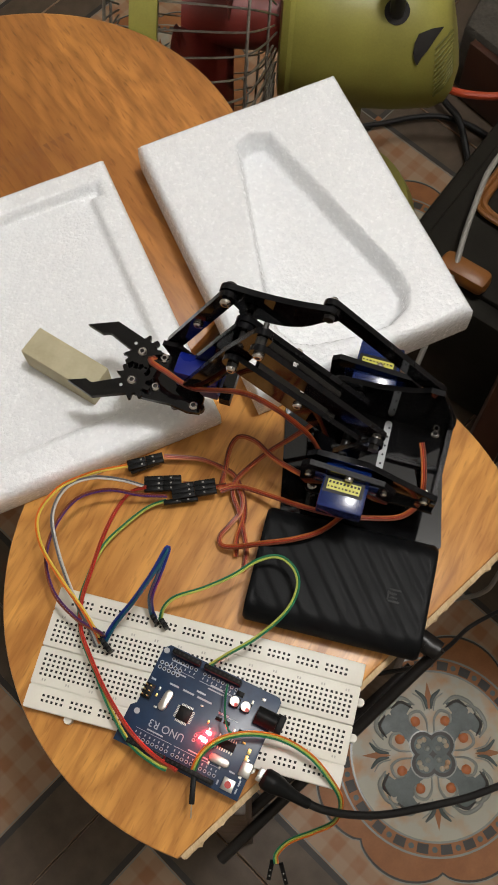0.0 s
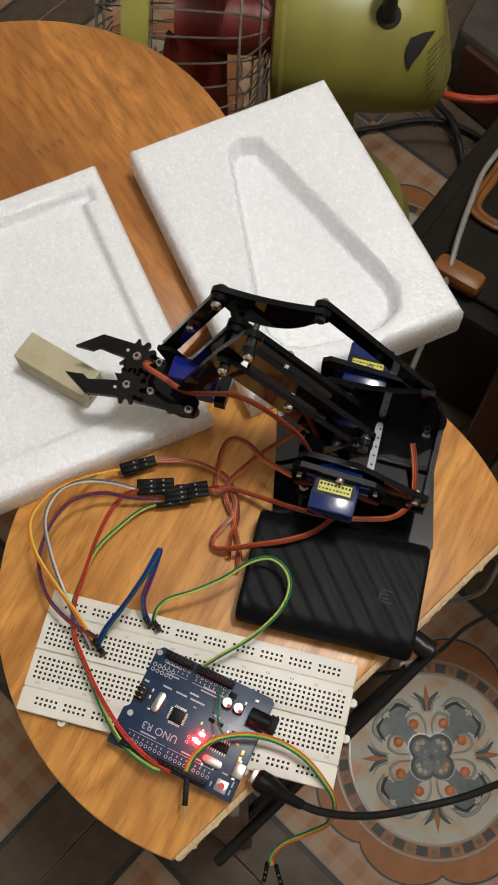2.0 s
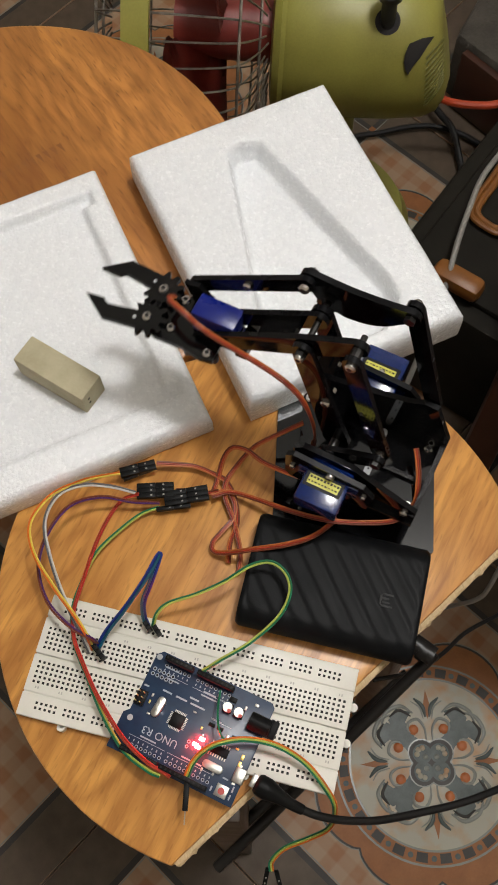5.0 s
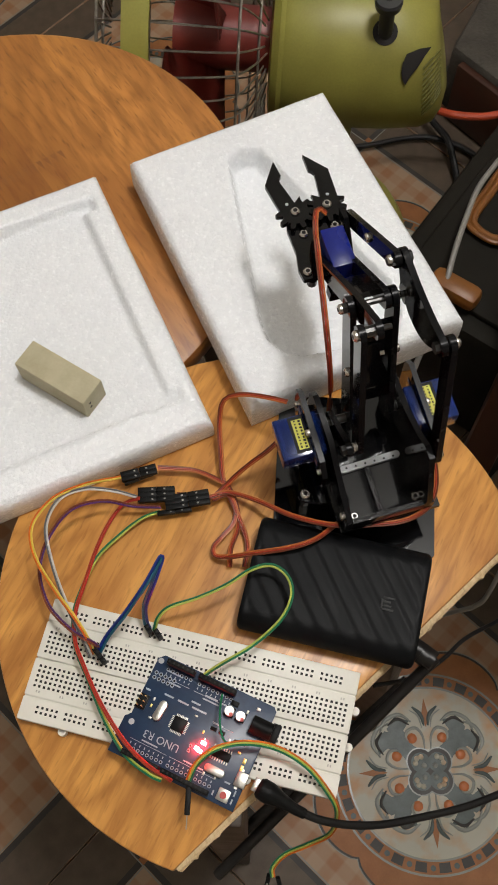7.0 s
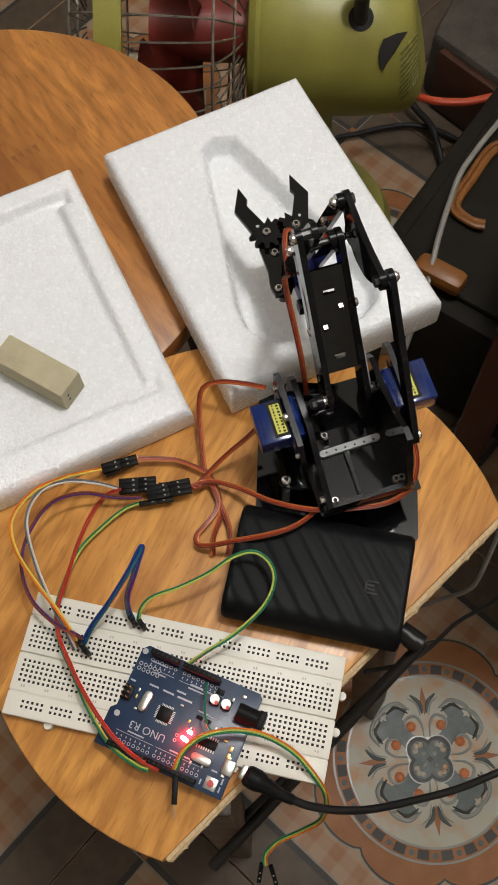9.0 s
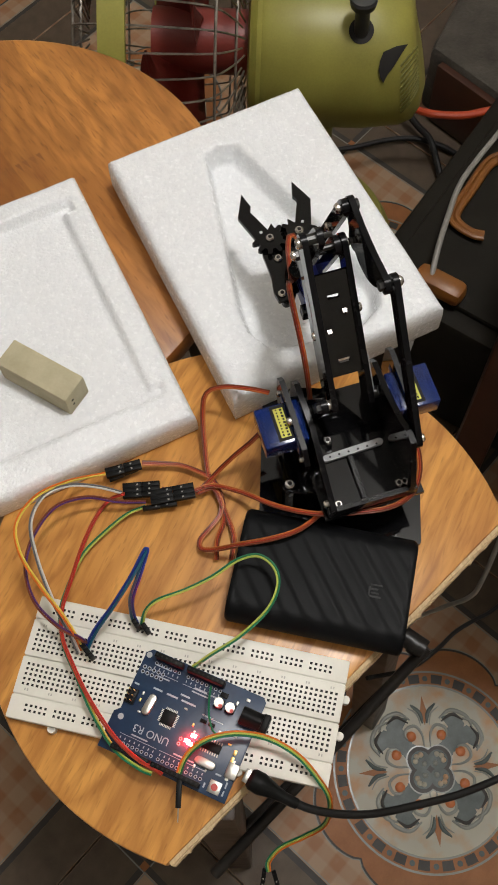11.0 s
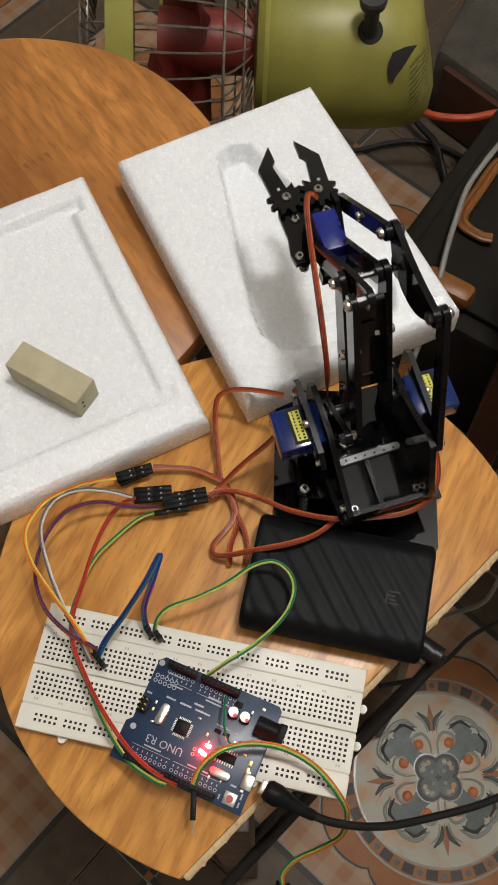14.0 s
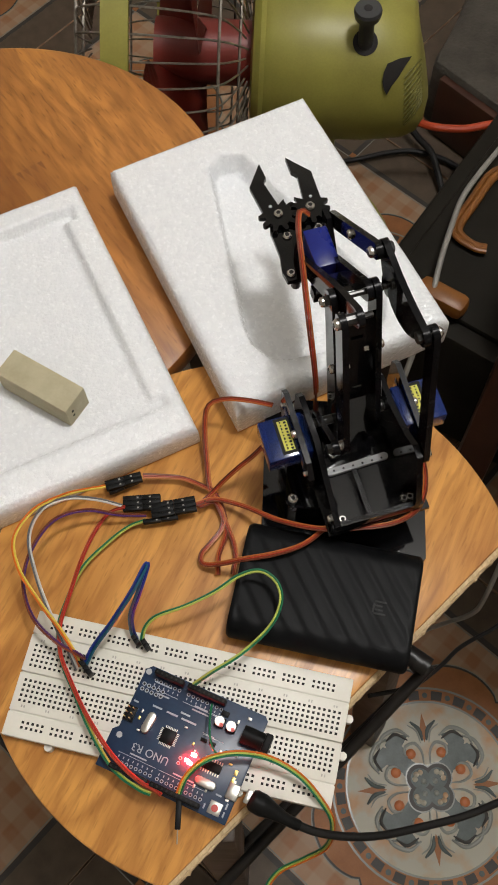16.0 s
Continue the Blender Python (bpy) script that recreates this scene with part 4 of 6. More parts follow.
def links():
    up = tagged(new("upper_arm"), "pair of black acrylic upper arm plates")
    up.parent = arm
    MOVING["upper_arm"] = up
    shape = circle_pts(0.0072, 9, 90, 270) + [(0.030, -0.0062)] + circle_pts(0.0052, 9, -90, 90, (L1, 0)) + [(0.030, 0.0062)]
    plate(up, "arm_plate", shape, 0.0070, 0.0100)
    plate(up, "arm_plate", shape, -0.0135, -0.0105)
    bm = bmesh.new()
    for x0, x1, y0, y1 in ((0.016, 0.0229, -0.0105, 0.0070), (0.0251, 0.0569, -0.0105, 0.0070), (0.0591, 0.070, -0.0105, 0.0070), (0.0229, 0.0251, -0.0105, -0.0050),
                           (0.0229, 0.0251, 0.0010, 0.0070), (0.0569, 0.0591, -0.0105, -0.0050), (0.0569, 0.0591, 0.0010, 0.0070)):
        box(bm, ((x0 + x1) / 2, (y0 + y1) / 2, 0.00285), (x1 - x0, y1 - y0, 0.0027))
    part("cross_plate", bm, ACRYLIC, up)
    for x in (0.040, 0.049):
        bm = bmesh.new()
        s = -1 if x > 0.045 else 1
        y0 = -0.0105 if s < 0 else 0.0070
        rod(bm, (x, y0, 0.0030), (x, y0 - s * 0.008, 0.0030), 0.0010, 8)
        rod(bm, (x, y0 - s * 0.003, 0.0030), (x, y0 - s * 0.0052, 0.0030), 0.0022, 6)
        part("bolt", bm, STEEL, up, "steel bolt and nut")
    add_screws(up, [((0.049, -0.0135, 0.003), (0, -1, 0)), ((0.040, 0.0100, 0.003), (0, 1, 0)), ((L1, -0.0135, 0), (0, -1, 0))])
    bm = bmesh.new()
    prism(bm, bar_outline(0.020, 0.0026), -0.0152, -0.0136, axis="y")
    part("servo_horn", bm, HORN, up, "grey servo horn")
    bm = bmesh.new()
    rod(bm, (0, -0.0170, 0), (0, -0.0135, 0), 0.0032, 14)
    rod(bm, (0, 0.0100, 0), (0, 0.0200, 0), 0.0024, 12)
    part("pivot", bm, DARK_STEEL, up)

    lk = tagged(new("drive_link"), "black acrylic link that lifts the forearm")
    lk.parent = arm
    MOVING["drive_link"] = lk
    plate(lk, "link_plate", bar_outline(L1, 0.0045), 0.0112, 0.0142)
    add_screws(lk, [((0, 0.0142, 0), (0, 1, 0)), ((L1, 0.0142, 0), (0, 1, 0))], 0.0026, 0.002)

    lv = tagged(new("servo_lever"), "black acrylic lever on the servo shaft")
    lv.parent = arm
    MOVING["servo_lever"] = lv
    plate(lv, "lever_plate", [(-x, z) for x, z in bar_outline(LEVER, 0.0055, r2=0.0042)], 0.0160, 0.0190)
    bm = bmesh.new()
    rod(bm, (-LEVER, 0.0104, 0), (-LEVER, 0.0200, 0), 0.0015, 10)
    rod(bm, (-LEVER, 0.0190, 0), (-LEVER, 0.0212, 0), 0.0027, 6)
    part("pivot", bm, DARK_STEEL, lv)

    fo = tagged(new("forearm"), "black acrylic forearm with a rear lug")
    fo.parent = arm
    MOVING["forearm"] = fo
    fshape = circle_pts(0.0048, 8, 90, 270, (0, 0)) + circle_pts(0.0042, 8, -90, 90, (L2, 0))
    rear = [(x, z) for x, z in circle_pts(0.0046, 8, 90, 270, (-LEVER, 0))] + [(0.0, -0.0062)] + circle_pts(0.0042, 8, -90, 90, (L2, 0)) + [(0.0, 0.0062)]
    plate(fo, "arm_plate", rear, 0.0036, 0.0066)
    plate(fo, "arm_plate", fshape, -0.0100, -0.0070)
    bm = bmesh.new()
    box(bm, (0.020, -0.0017, 0.0), (0.022, 0.0106, 0.0028), mi=0)
    part("cross_plate", bm, ACRYLIC, fo)
    bm = bmesh.new()
    rod(bm, (0, -0.0170, 0), (0, 0.0130, 0), 0.0015, 10)
    rod(bm, (0, 0.0100, 0), (0, 0.0122, 0), 0.0027, 6)
    rod(bm, (-LEVER, 0.0040, 0), (-LEVER, 0.0112, 0), 0.0026, 10)
    rod(bm, (-LEVER, 0.0036, 0), (-LEVER, -0.0010, 0), 0.0014, 8)
    part("pivot", bm, DARK_STEEL, fo)
    add_screws(fo, [((0, 0.0122, 0), (0, 1, 0)), ((L2, 0.0066, 0), (0, 1, 0))])

    tr = tagged(new("linkage_triangle"), "curved black acrylic triangle link")
    tr.parent = arm
    MOVING["linkage_triangle"] = tr
    def arc(p, q, sag, n=9):
        p, q = Vector(p), Vector(q)
        d = q - p
        nn = Vector((-d.y, d.x)).normalized()
        return [tuple(p + d * i / n + nn * sag * 4 * (i / n) * (1 - i / n)) for i in range(1, n)]
    a, b, c = (V1[0], V1[1]), (V2[0], V2[1]), (0.0, 0.0)
    tri = circle_pts(0.0046, 7, -10, 110, a) + arc((V1[0] - 0.001, V1[1] + 0.0046), (V2[0] + 0.001, V2[1] + 0.0046), 0.0022) + circle_pts(0.0046, 8, 95, 275, b) \
        + arc((V2[0] + 0.0015, V2[1] - 0.0046), (-0.004, -0.0035), -0.0058) + circle_pts(0.0052, 8, 210, 380, c)
    plate(tr, "link_plate", tri, -0.0198, -0.0168)
    bm = bmesh.new()
    rod(bm, (V1[0], -0.0115, V1[1]), (V1[0], -0.0215, V1[1]), 0.0015, 10)
    rod(bm, (V1[0], -0.0198, V1[1]), (V1[0], -0.0218, V1[1]), 0.0027, 6)
    rod(bm, (V2[0], -0.0160, V2[1]), (V2[0], -0.0265, V2[1]), 0.0015, 10)
    rod(bm, (V2[0], -0.0148, V2[1]), (V2[0], -0.0168, V2[1]), 0.0027, 6)
    part("pivot", bm, DARK_STEEL, tr)
    add_screws(tr, [((V2[0], -0.0240, V2[1]), (0, -1, 0)), ((V1[0], -0.0122, V1[1]), (0, 1, 0)), ((0, -0.0198, 0), (0, -1, 0))], 0.0027, 0.002)

    rr = tagged(new("rear_rod"), "black acrylic levelling rod")
    rr.parent = arm
    MOVING["rear_rod"] = rr
    plate(rr, "rod_plate", bar_outline(L1, 0.0042), -0.0240, -0.0210)
    tp = tagged(new("top_rod"), "black acrylic levelling rod to the gripper")
    tp.parent = arm
    MOVING["top_rod"] = tp
    plate(tp, "rod_plate", bar_outline(L2, 0.0040), -0.0163, -0.0133)
    add_screws(tp, [((L2, -0.0163, 0), (0, -1, 0)), ((L2 / 2, -0.0133, 0), (0, 1, 0))])


def gripper():
    g = tagged(new("gripper"), "black acrylic gripper head with a blue servo")
    g.parent = arm
    MOVING["gripper"] = g
    bm = bmesh.new()
    out = [(-0.009, -0.0120), (0.014, -0.0120), (0.020, -0.0135), (0.0290, -0.0125), (0.0320, -0.0085), (0.0320, 0.0085), (0.0290, 0.0125), (0.019, 0.0150), (0.004, 0.0145), (-0.006, 0.0162), (-0.0125, 0.0152), (-0.0125, 0.006), (-0.009, 0.004)]
    prism(bm, out, GZ - 0.0062, GZ - 0.0032, mi=0, edge_mi=1)
    part("palm_plate", bm, [ACRYLIC, ACRYLIC_EDGE], g)
    # side cheeks on the wrist pivots
    plate(g, "cheek", [(-0.010, -0.005), (0.006, -0.005), (0.012, GZ - 0.0064), (-0.006, GZ - 0.0064)], 0.0072, 0.0098)
    ch = [(-0.006, -0.006), (0.006, -0.006), (0.010, 0.004), (V1[0] + 0.005, V1[1] + 0.003), (V1[0] - 0.003, V1[1] + 0.005), (-0.004, 0.006)]
    plate(g, "cheek", ch, -0.0130, -0.0103)
    servo(g, Matrix.Translation((-0.0072, -0.0032, GZ - 0.0110)) @ Matrix.Rotation(math.pi, 4, "X"), dark=True, label=False)
    add_screws(g, [((GF, GS, GZ), (0, 0, 1)), ((GF, -GS, GZ), (0, 0, 1)), ((GF - 0.0122, 0.0075, GZ - 0.0032), (0, 0, 1)), ((GF - 0.0118, -0.0092, GZ - 0.0032), (0, 0, 1)),
                   ((-0.0085, 0.0122, GZ - 0.0032), (0, 0, 1)), ((V1[0], -0.0133, V1[1]), (0, 1, 0))], 0.0024, 0.0016)
    bm = bmesh.new()
    prism(bm, [(-0.0262, -0.0115), (-0.0205, -0.0115), (-0.0205, 0.0060), (-0.0262, 0.0060)], GZ - 0.0062, GZ + 0.0008, mi=0, edge_mi=1)
    part("rear_clamp", bm, [ACRYLIC, ACRYLIC_EDGE], g)
    bm = bmesh.new()
    for x, y in ((0.002, 0.0120), (-0.0110, 0.0105)):
        rod(bm, (x, y, GZ - 0.0064), (x, y, GZ - 0.0105), 0.0026, 10)
    rod(bm, (0, -0.0145, 0), (0, 0.0135, 0), 0.0015, 10)
    part("pivot", bm, DARK_STEEL, g)


def claws():
    for name, s in (("left_claw", 1), ("right_claw", -1)):
        c = tagged(new("claw"), "black acrylic claw finger with gear teeth")
        c.parent = arm
        MOVING[name] = c
        bm = bmesh.new()
        gear = []
        for i in range(10):
            a = 36 * i + (9 if s > 0 else 27)
            for da, rr in ((-11.5, 0.0072), (-8.5, 0.0090), (-6.0, 0.0101), (0, 0.0104), (6.0, 0.0101), (8.5, 0.0090), (11.5, 0.0072)):
                gear.append((rr * math.cos(radians(a + da)), rr * math.sin(radians(a + da))))
        gear = [p for p in gear if not (p[0] > 0.0020 and p[1] * s > -0.0050)]
        k = max(range(len(gear)), key=lambda i: (Vector(gear[i]) - Vector(gear[i - 1])).length)
        gear = gear[k:] + gear[:k]
        finger = [(0.0030, 0.0072), (0.0206, 0.0092), (0.0338, 0.0), (0.0240, -0.0008), (0.0226, 0.0004), (0.0208, 0.0014), (0.0055, -0.0016)]
        finger = [(x, y * s) for x, y in finger]
        start, end = Vector(gear[-1]), Vector(gear[0])
        if (Vector(finger[0]) - start).length > (Vector(finger[-1]) - start).length:
            finger.reverse()
        prism(bm, gear + finger, -0.0028, 0.0, mi=0, edge_mi=1)
        part("claw_plate", bm, [ACRYLIC, ACRYLIC_EDGE], c)
        bm = bmesh.new()
        rod(bm, (0.0056, 0.0026 * s, 0), (0.0056, 0.0026 * s, 0.0003), 0.0009, 10)
        part("hole", bm, HORN, c)


base()
turret()
links()
gripper()
claws()


def joint_rows():
    ts = [i / 10 for i in range(161)]
    tab = np.array(JOINTS)
    cols = [np.interp(ts, tab[:, 0], tab[:, k]) for k in range(1, 6)]
    return zip(ts, *cols)


def motions():
    rows = {k: [] for k in MOVING}
    for t, yaw, a, b, cl, cr in joint_rows():
        turn = Matrix.Rotation(radians(yaw), 4, "Z")

        def at(r, z, pitch=0.0, y=0.0, rz=0.0):
            return turn @ Matrix.Translation((r, y, z)) @ Matrix.Rotation(radians(-pitch), 4, "Y") @ Matrix.Rotation(radians(rz), 4, "Z")
        ca, sa, cb, sb = math.cos(radians(a)), math.sin(radians(a)), math.cos(radians(b)), math.sin(radians(b))
        er, ez = R0 + L1 * ca, ZS + L1 * sa
        wr, wz = er + L2 * cb, ez + L2 * sb
        lb = radians(b + LEVER_OFF)
        qr, qz = R0 - LEVER * math.cos(lb), ZS - LEVER * math.sin(lb)
        for key, m in (("turret", turn), ("upper_arm", at(R0, ZS, a)), ("drive_link", at(qr, qz, a)), ("servo_lever", at(R0, ZS, b + LEVER_OFF)),
                       ("forearm", at(er, ez, b)), ("linkage_triangle", at(er, ez)), ("rear_rod", at(R0 + V2[0], ZS + V2[1], a)),
                       ("top_rod", at(er + V1[0], ez + V1[1], b)), ("gripper", at(wr, wz)),
                       ("left_claw", at(wr + GF, wz + GZ, 0, GS, cl)), ("right_claw", at(wr + GF, wz + GZ, 0, -GS, cr))):
            rows[key].append((t, m))
    for key, ob in MOVING.items():
        walk(ob, rows[key])
    cable_motions()


# ---- patterned floor tiles ----
def plaid_mat():
    m, n, l, p = shader("plaid_glaze")
    co = n.new("ShaderNodeTexCoord")
    sep = n.new("ShaderNodeSeparateXYZ")
    l.new(co.outputs["Object"], sep.inputs[0])
    tot = None
    for ax in ("X", "Y"):
        w = n.new("ShaderNodeMath")
        w.operation = "PINGPONG"
        w.inputs[1].default_value = 0.0135
        l.new(sep.outputs[ax], w.inputs[0])
        s = n.new("ShaderNodeMapRange")
        s.inputs["From Min"].default_value, s.inputs["From Max"].default_value = 0.0062, 0.0085
        l.new(w.outputs[0], s.inputs["Value"])
        if tot is None:
            tot = s
        else:
            a = n.new("ShaderNodeMath")
            l.new(tot.outputs[0], a.inputs[0])
            l.new(s.outputs[0], a.inputs[1])
            tot = a
    nz = n.new("ShaderNodeTexNoise")
    nz.inputs["Scale"].default_value, nz.inputs["Detail"].default_value = 45, 6
    l.new(co.outputs["Object"], nz.inputs["Vector"])
    k = n.new("ShaderNodeMath")
    k.operation = "MULTIPLY"
    l.new(tot.outputs[0], k.inputs[0])
    l.new(nz.outputs["Fac"], k.inputs[1])
    mix = n.new("ShaderNodeMix")
    mix.data_type = "RGBA"
    mix.inputs["A"].default_value, mix.inputs["B"].default_value = (0.30, 0.205, 0.135, 1), (0.25, 0.125, 0.062, 1)
    l.new(k.outputs[0], mix.inputs["Factor"])
    l.new(mix.outputs["Result"], p.inputs["Base Color"])
    p.inputs["Roughness"].default_value = 0.42
    p.inputs["Specular IOR Level"].default_value = 0.15
    bp = n.new("ShaderNodeBump")
    bp.inputs["Strength"].default_value, bp.inputs["Distance"].default_value = 0.04, 0.001
    l.new(nz.outputs["Fac"], bp.inputs["Height"])
    l.new(bp.outputs["Normal"], p.inputs["Normal"])
    return m


def disc_mat():
    """Glaze that runs from cream to orange outwards, cloudy."""
    m, n, l, p = shader("cloudy_medallion_glaze")
    co = n.new("ShaderNodeTexCoord")
    nz = n.new("ShaderNodeTexNoise")
    nz.inputs["Scale"].default_value, nz.inputs["Detail"].default_value = 38, 5
    l.new(co.outputs["Object"], nz.inputs["Vector"])
    r = n.new("ShaderNodeValToRGB")
    r.color_ramp.elements[0].position, r.color_ramp.elements[0].color = 0.46, (0.33, 0.315, 0.255, 1)
    r.color_ramp.elements[1].position, r.color_ramp.elements[1].color = 0.68, (0.37, 0.215, 0.115, 1)
    l.new(nz.outputs["Fac"], r.inputs["Fac"])
    l.new(r.outputs["Color"], p.inputs["Base Color"])
    p.inputs["Roughness"].default_value = 0.36
    p.inputs["Specular IOR Level"].default_value = 0.12
    fine = n.new("ShaderNodeTexNoise")
    fine.inputs["Scale"].default_value = 130
    l.new(co.outputs["Object"], fine.inputs["Vector"])
    bp = n.new("ShaderNodeBump")
    bp.inputs["Strength"].default_value, bp.inputs["Distance"].default_value = 0.015, 0.001
    l.new(fine.outputs["Fac"], bp.inputs["Height"])
    l.new(bp.outputs["Normal"], p.inputs["Normal"])
    return m


TILE_MATS = [plaid_mat(), mat("brown_band_glaze", (0.090, 0.066, 0.046), (0.062, 0.045, 0.031), rough=0.45, scale=60, fine=900, bump=0.1, spec=0.2),
             mat("dark_line_glaze", (0.044, 0.041, 0.036), rough=0.42, bump=0.01, spec=0.15), mat("orange_glaze", (0.27, 0.115, 0.042), (0.20, 0.08, 0.03), rough=0.42, scale=40, bump=0.02, spec=0.13),
             disc_mat(), mat("grey_glaze", (0.085, 0.104, 0.098), (0.055, 0.066, 0.063), rough=0.36, scale=90, bump=0.02, spec=0.14), mat("pale_glaze", (0.22, 0.23, 0.21), (0.17, 0.175, 0.155), rough=0.2, bump=0.02, spec=0.22),
             mat("rust_glaze", (0.40, 0.135, 0.05), (0.32, 0.10, 0.036), rough=0.3, bump=0.02, spec=0.25)]


def flat(bm, pts, z, mi):
    f = bm.faces.new([bm.verts.new((x, y, z)) for x, y in pts])
    f.material_index = mi
    if f.normal.z < 0:
        f.normal_flip()
    return f


def ribbon(bm, pts, w, z, mi, taper=True):
    """A flat stroke along points."""
    line = smooth_line([(x, y, 0) for x, y in pts], 5)
    left, right = [], []
    for i, c in enumerate(line):
        d = (line[min(i + 1, len(line) - 1)] - line[max(i - 1, 0)]).normalized()
        k = math.sin(math.pi * (0.12 + 0.76 * i / (len(line) - 1))) if taper else 1
        s = Vector((-d.y, d.x, 0)) * w * k / 2
        left.append(c + s)
        right.append(c - s)
    rise = w * 0.22
    rows = [[bm.verts.new((*a.xy, z)), bm.verts.new((*((a * 3 + b) / 4).xy, z + rise * 0.8)), bm.verts.new((*((a + b) / 2).xy, z + rise)), bm.verts.new((*((a + b * 3) / 4).xy, z + rise * 0.8)), bm.verts.new((*b.xy, z))]
            for a, b in zip(left, right)]
    for p, q in zip(rows, rows[1:]):
        for k in range(4):
            f = bm.faces.new((p[k], p[k + 1], q[k + 1], q[k]))
            f.material_index, f.smooth = mi, True


def boss(bm, c, r, z, mi, rise=0.35):
    """A raised round button of glaze."""
    rings = [[bm.verts.new((c[0] + r * q * math.cos(math.pi * k / 7), c[1] + r * q * math.sin(math.pi * k / 7), z + r * rise * (1 - q * q))) for k in range(14)] for q in (1.0, 0.75, 0.45)]
    for p, q in zip(rings, rings[1:]):
        for k in range(14):
            f = bm.faces.new((p[k], p[(k + 1) % 14], q[(k + 1) % 14], q[k]))
            f.material_index, f.smooth = mi, True
    f = bm.faces.new(rings[-1])
    f.material_index, f.smooth = mi, True


def tile_mesh(half):
    bm = bmesh.new()
    h = half - 0.0008
    box(bm, (0, 0, -0.004), (2 * h, 2 * h, 0.008), bevel=0.0008, seg=1, mi=0)
    e = 0.00025
    a, b = 0.147, h - 0.0006
    for k in range(4):
        c, s = (1, 0, -1, 0)[k], (0, 1, 0, -1)[k]
        R = lambda pts: [(x * c - y * s, x * s + y * c) for x, y in pts]
        flat(bm, R([(a, -b), (b, -b), (b, b), (a, b)]), e * (1 + 0.2 * (k % 2)), 1)
        flat(bm, R([(a - 0.006, -b), (a, -b), (a, b), (a - 0.006, b)]), e * (1.4 + 0.2 * (k % 2)), 2)
        flat(bm, R([(a - 0.0078, -b), (a - 0.0066, -b), (a - 0.0066, b), (a - 0.0078, b)]), e * (1.4 + 0.2 * (k % 2)), 6)
        flat(bm, R([(a - 0.0065, a - 0.0065), (a + 0.0005, a - 0.0065), (a + 0.0005, a + 0.0005), (a - 0.0065, a + 0.0005)]), e * 2.2, 3)
    # scalloped field, ring of squares and the medallion; its axes point to the tile's corners
    def scal(r, amp, n=128):
        return [((r + amp * abs(math.sin(4 * t)) ** 0.7) * math.cos(t + math.pi / 4), (r + amp * abs(math.sin(4 * t)) ** 0.7) * math.sin(t + math.pi / 4)) for t in (2 * math.pi * i / n for i in range(n))]
    flat(bm, scal(0.1060, 0.0120), e * 2.0, 6)
    flat(bm, scal(0.1050, 0.0120), e * 2.4, 2)
    flat(bm, scal(0.1030, 0.0120), e * 2.8, 3)
    flat(bm, circle_pts(0.0920, 64), e * 3.2, 6)
    flat(bm, circle_pts(0.0900, 64), e * 3.6, 3)
    for i in range(24):
        t0 = 15 * i
        pts = circle_pts(0.0885, 4, t0, t0 + 7.2) + circle_pts(0.0800, 4, t0 + 7.2, t0)
        flat(bm, pts, e * 4.0, 2)
        pts = circle_pts(0.0027, 10, 0, 360, (0.0843 * math.cos(radians(t0 + 11.2)), 0.0843 * math.sin(radians(t0 + 11.2))))
        flat(bm, pts, e * 4.0, 5)
    flat(bm, circle_pts(0.0790, 64), e * 4.4, 6)
    flat(bm, circle_pts(0.0770, 64), e * 4.8, 4)
    z = e * 5.4
    for k in range(4):
        t = radians(45 + 90 * k)
        c, s = math.cos(t), math.sin(t)
        R = lambda pts: [(x * c - y * s, x * s + y * c) for x, y in pts]
        flat(bm, R([(0.016, 0.0), (0.024, 0.014), (0.038, 0.022), (0.047, 0.016), (0.051, 0.030), (0.040, 0.038), (0.026, 0.033), (0.014, 0.022)]), z, 5)
        flat(bm, R([(0.016, -0.0), (0.024, -0.014), (0.038, -0.022), (0.047, -0.016), (0.051, -0.030), (0.040, -0.038), (0.026, -0.033), (0.014, -0.022)][::-1]), z + e * 0.3, 5)
        for sg in (1, -1):
            ribbon(bm, R([(0.020, sg * 0.003), (0.032, sg * 0.004), (0.040, sg * 0.010), (0.037, sg * 0.019), (0.029, sg * 0.019), (0.027, sg * 0.012)]), 0.0030, z + e * 1.6, 6)
            ribbon(bm, R([(0.046, sg * 0.014), (0.053, sg * 0.026), (0.047, sg * 0.040), (0.036, sg * 0.045)]), 0.0040, z + e * 1.0, 6)
            ribbon(bm, R([(0.043, sg * 0.016), (0.049, sg * 0.027), (0.043, sg * 0.037)]), 0.0030, z + e * 1.2, 2)
            ribbon(bm, R([(0.042, sg * 0.002), (0.052, sg * 0.004), (0.060, sg * 0.012)]), 0.0040, z + e * 1.4, 5)
            ribbon(bm, R([(0.040, sg * 0.004), (0.051, sg * 0.007), (0.057, sg * 0.015)]), 0.0015, z + e * 1.7, 6)
            boss(bm, R([(0.0305, sg * 0.0145)])[0], 0.0048, z + e * 2.2, 7)
        flat(bm, R([(0.040, 0), (0.052, 0.0035), (0.068, 0), (0.052, -0.0035)]), z + e * 1.9, 3)
        q = R([(0.0125, 0.0)])[0]
        t2 = radians(90 * k)
        q = (0.0122 * math.cos(t2), 0.0122 * math.sin(t2))
        flat(bm, circle_pts(0.0135, 20, 0, 360, q), z + e * (2.4 + 0.1 * k), 6)
        flat(bm, circle_pts(0.0122, 20, 0, 360, q), z + e * (3.0 + 0.1 * k), 2)
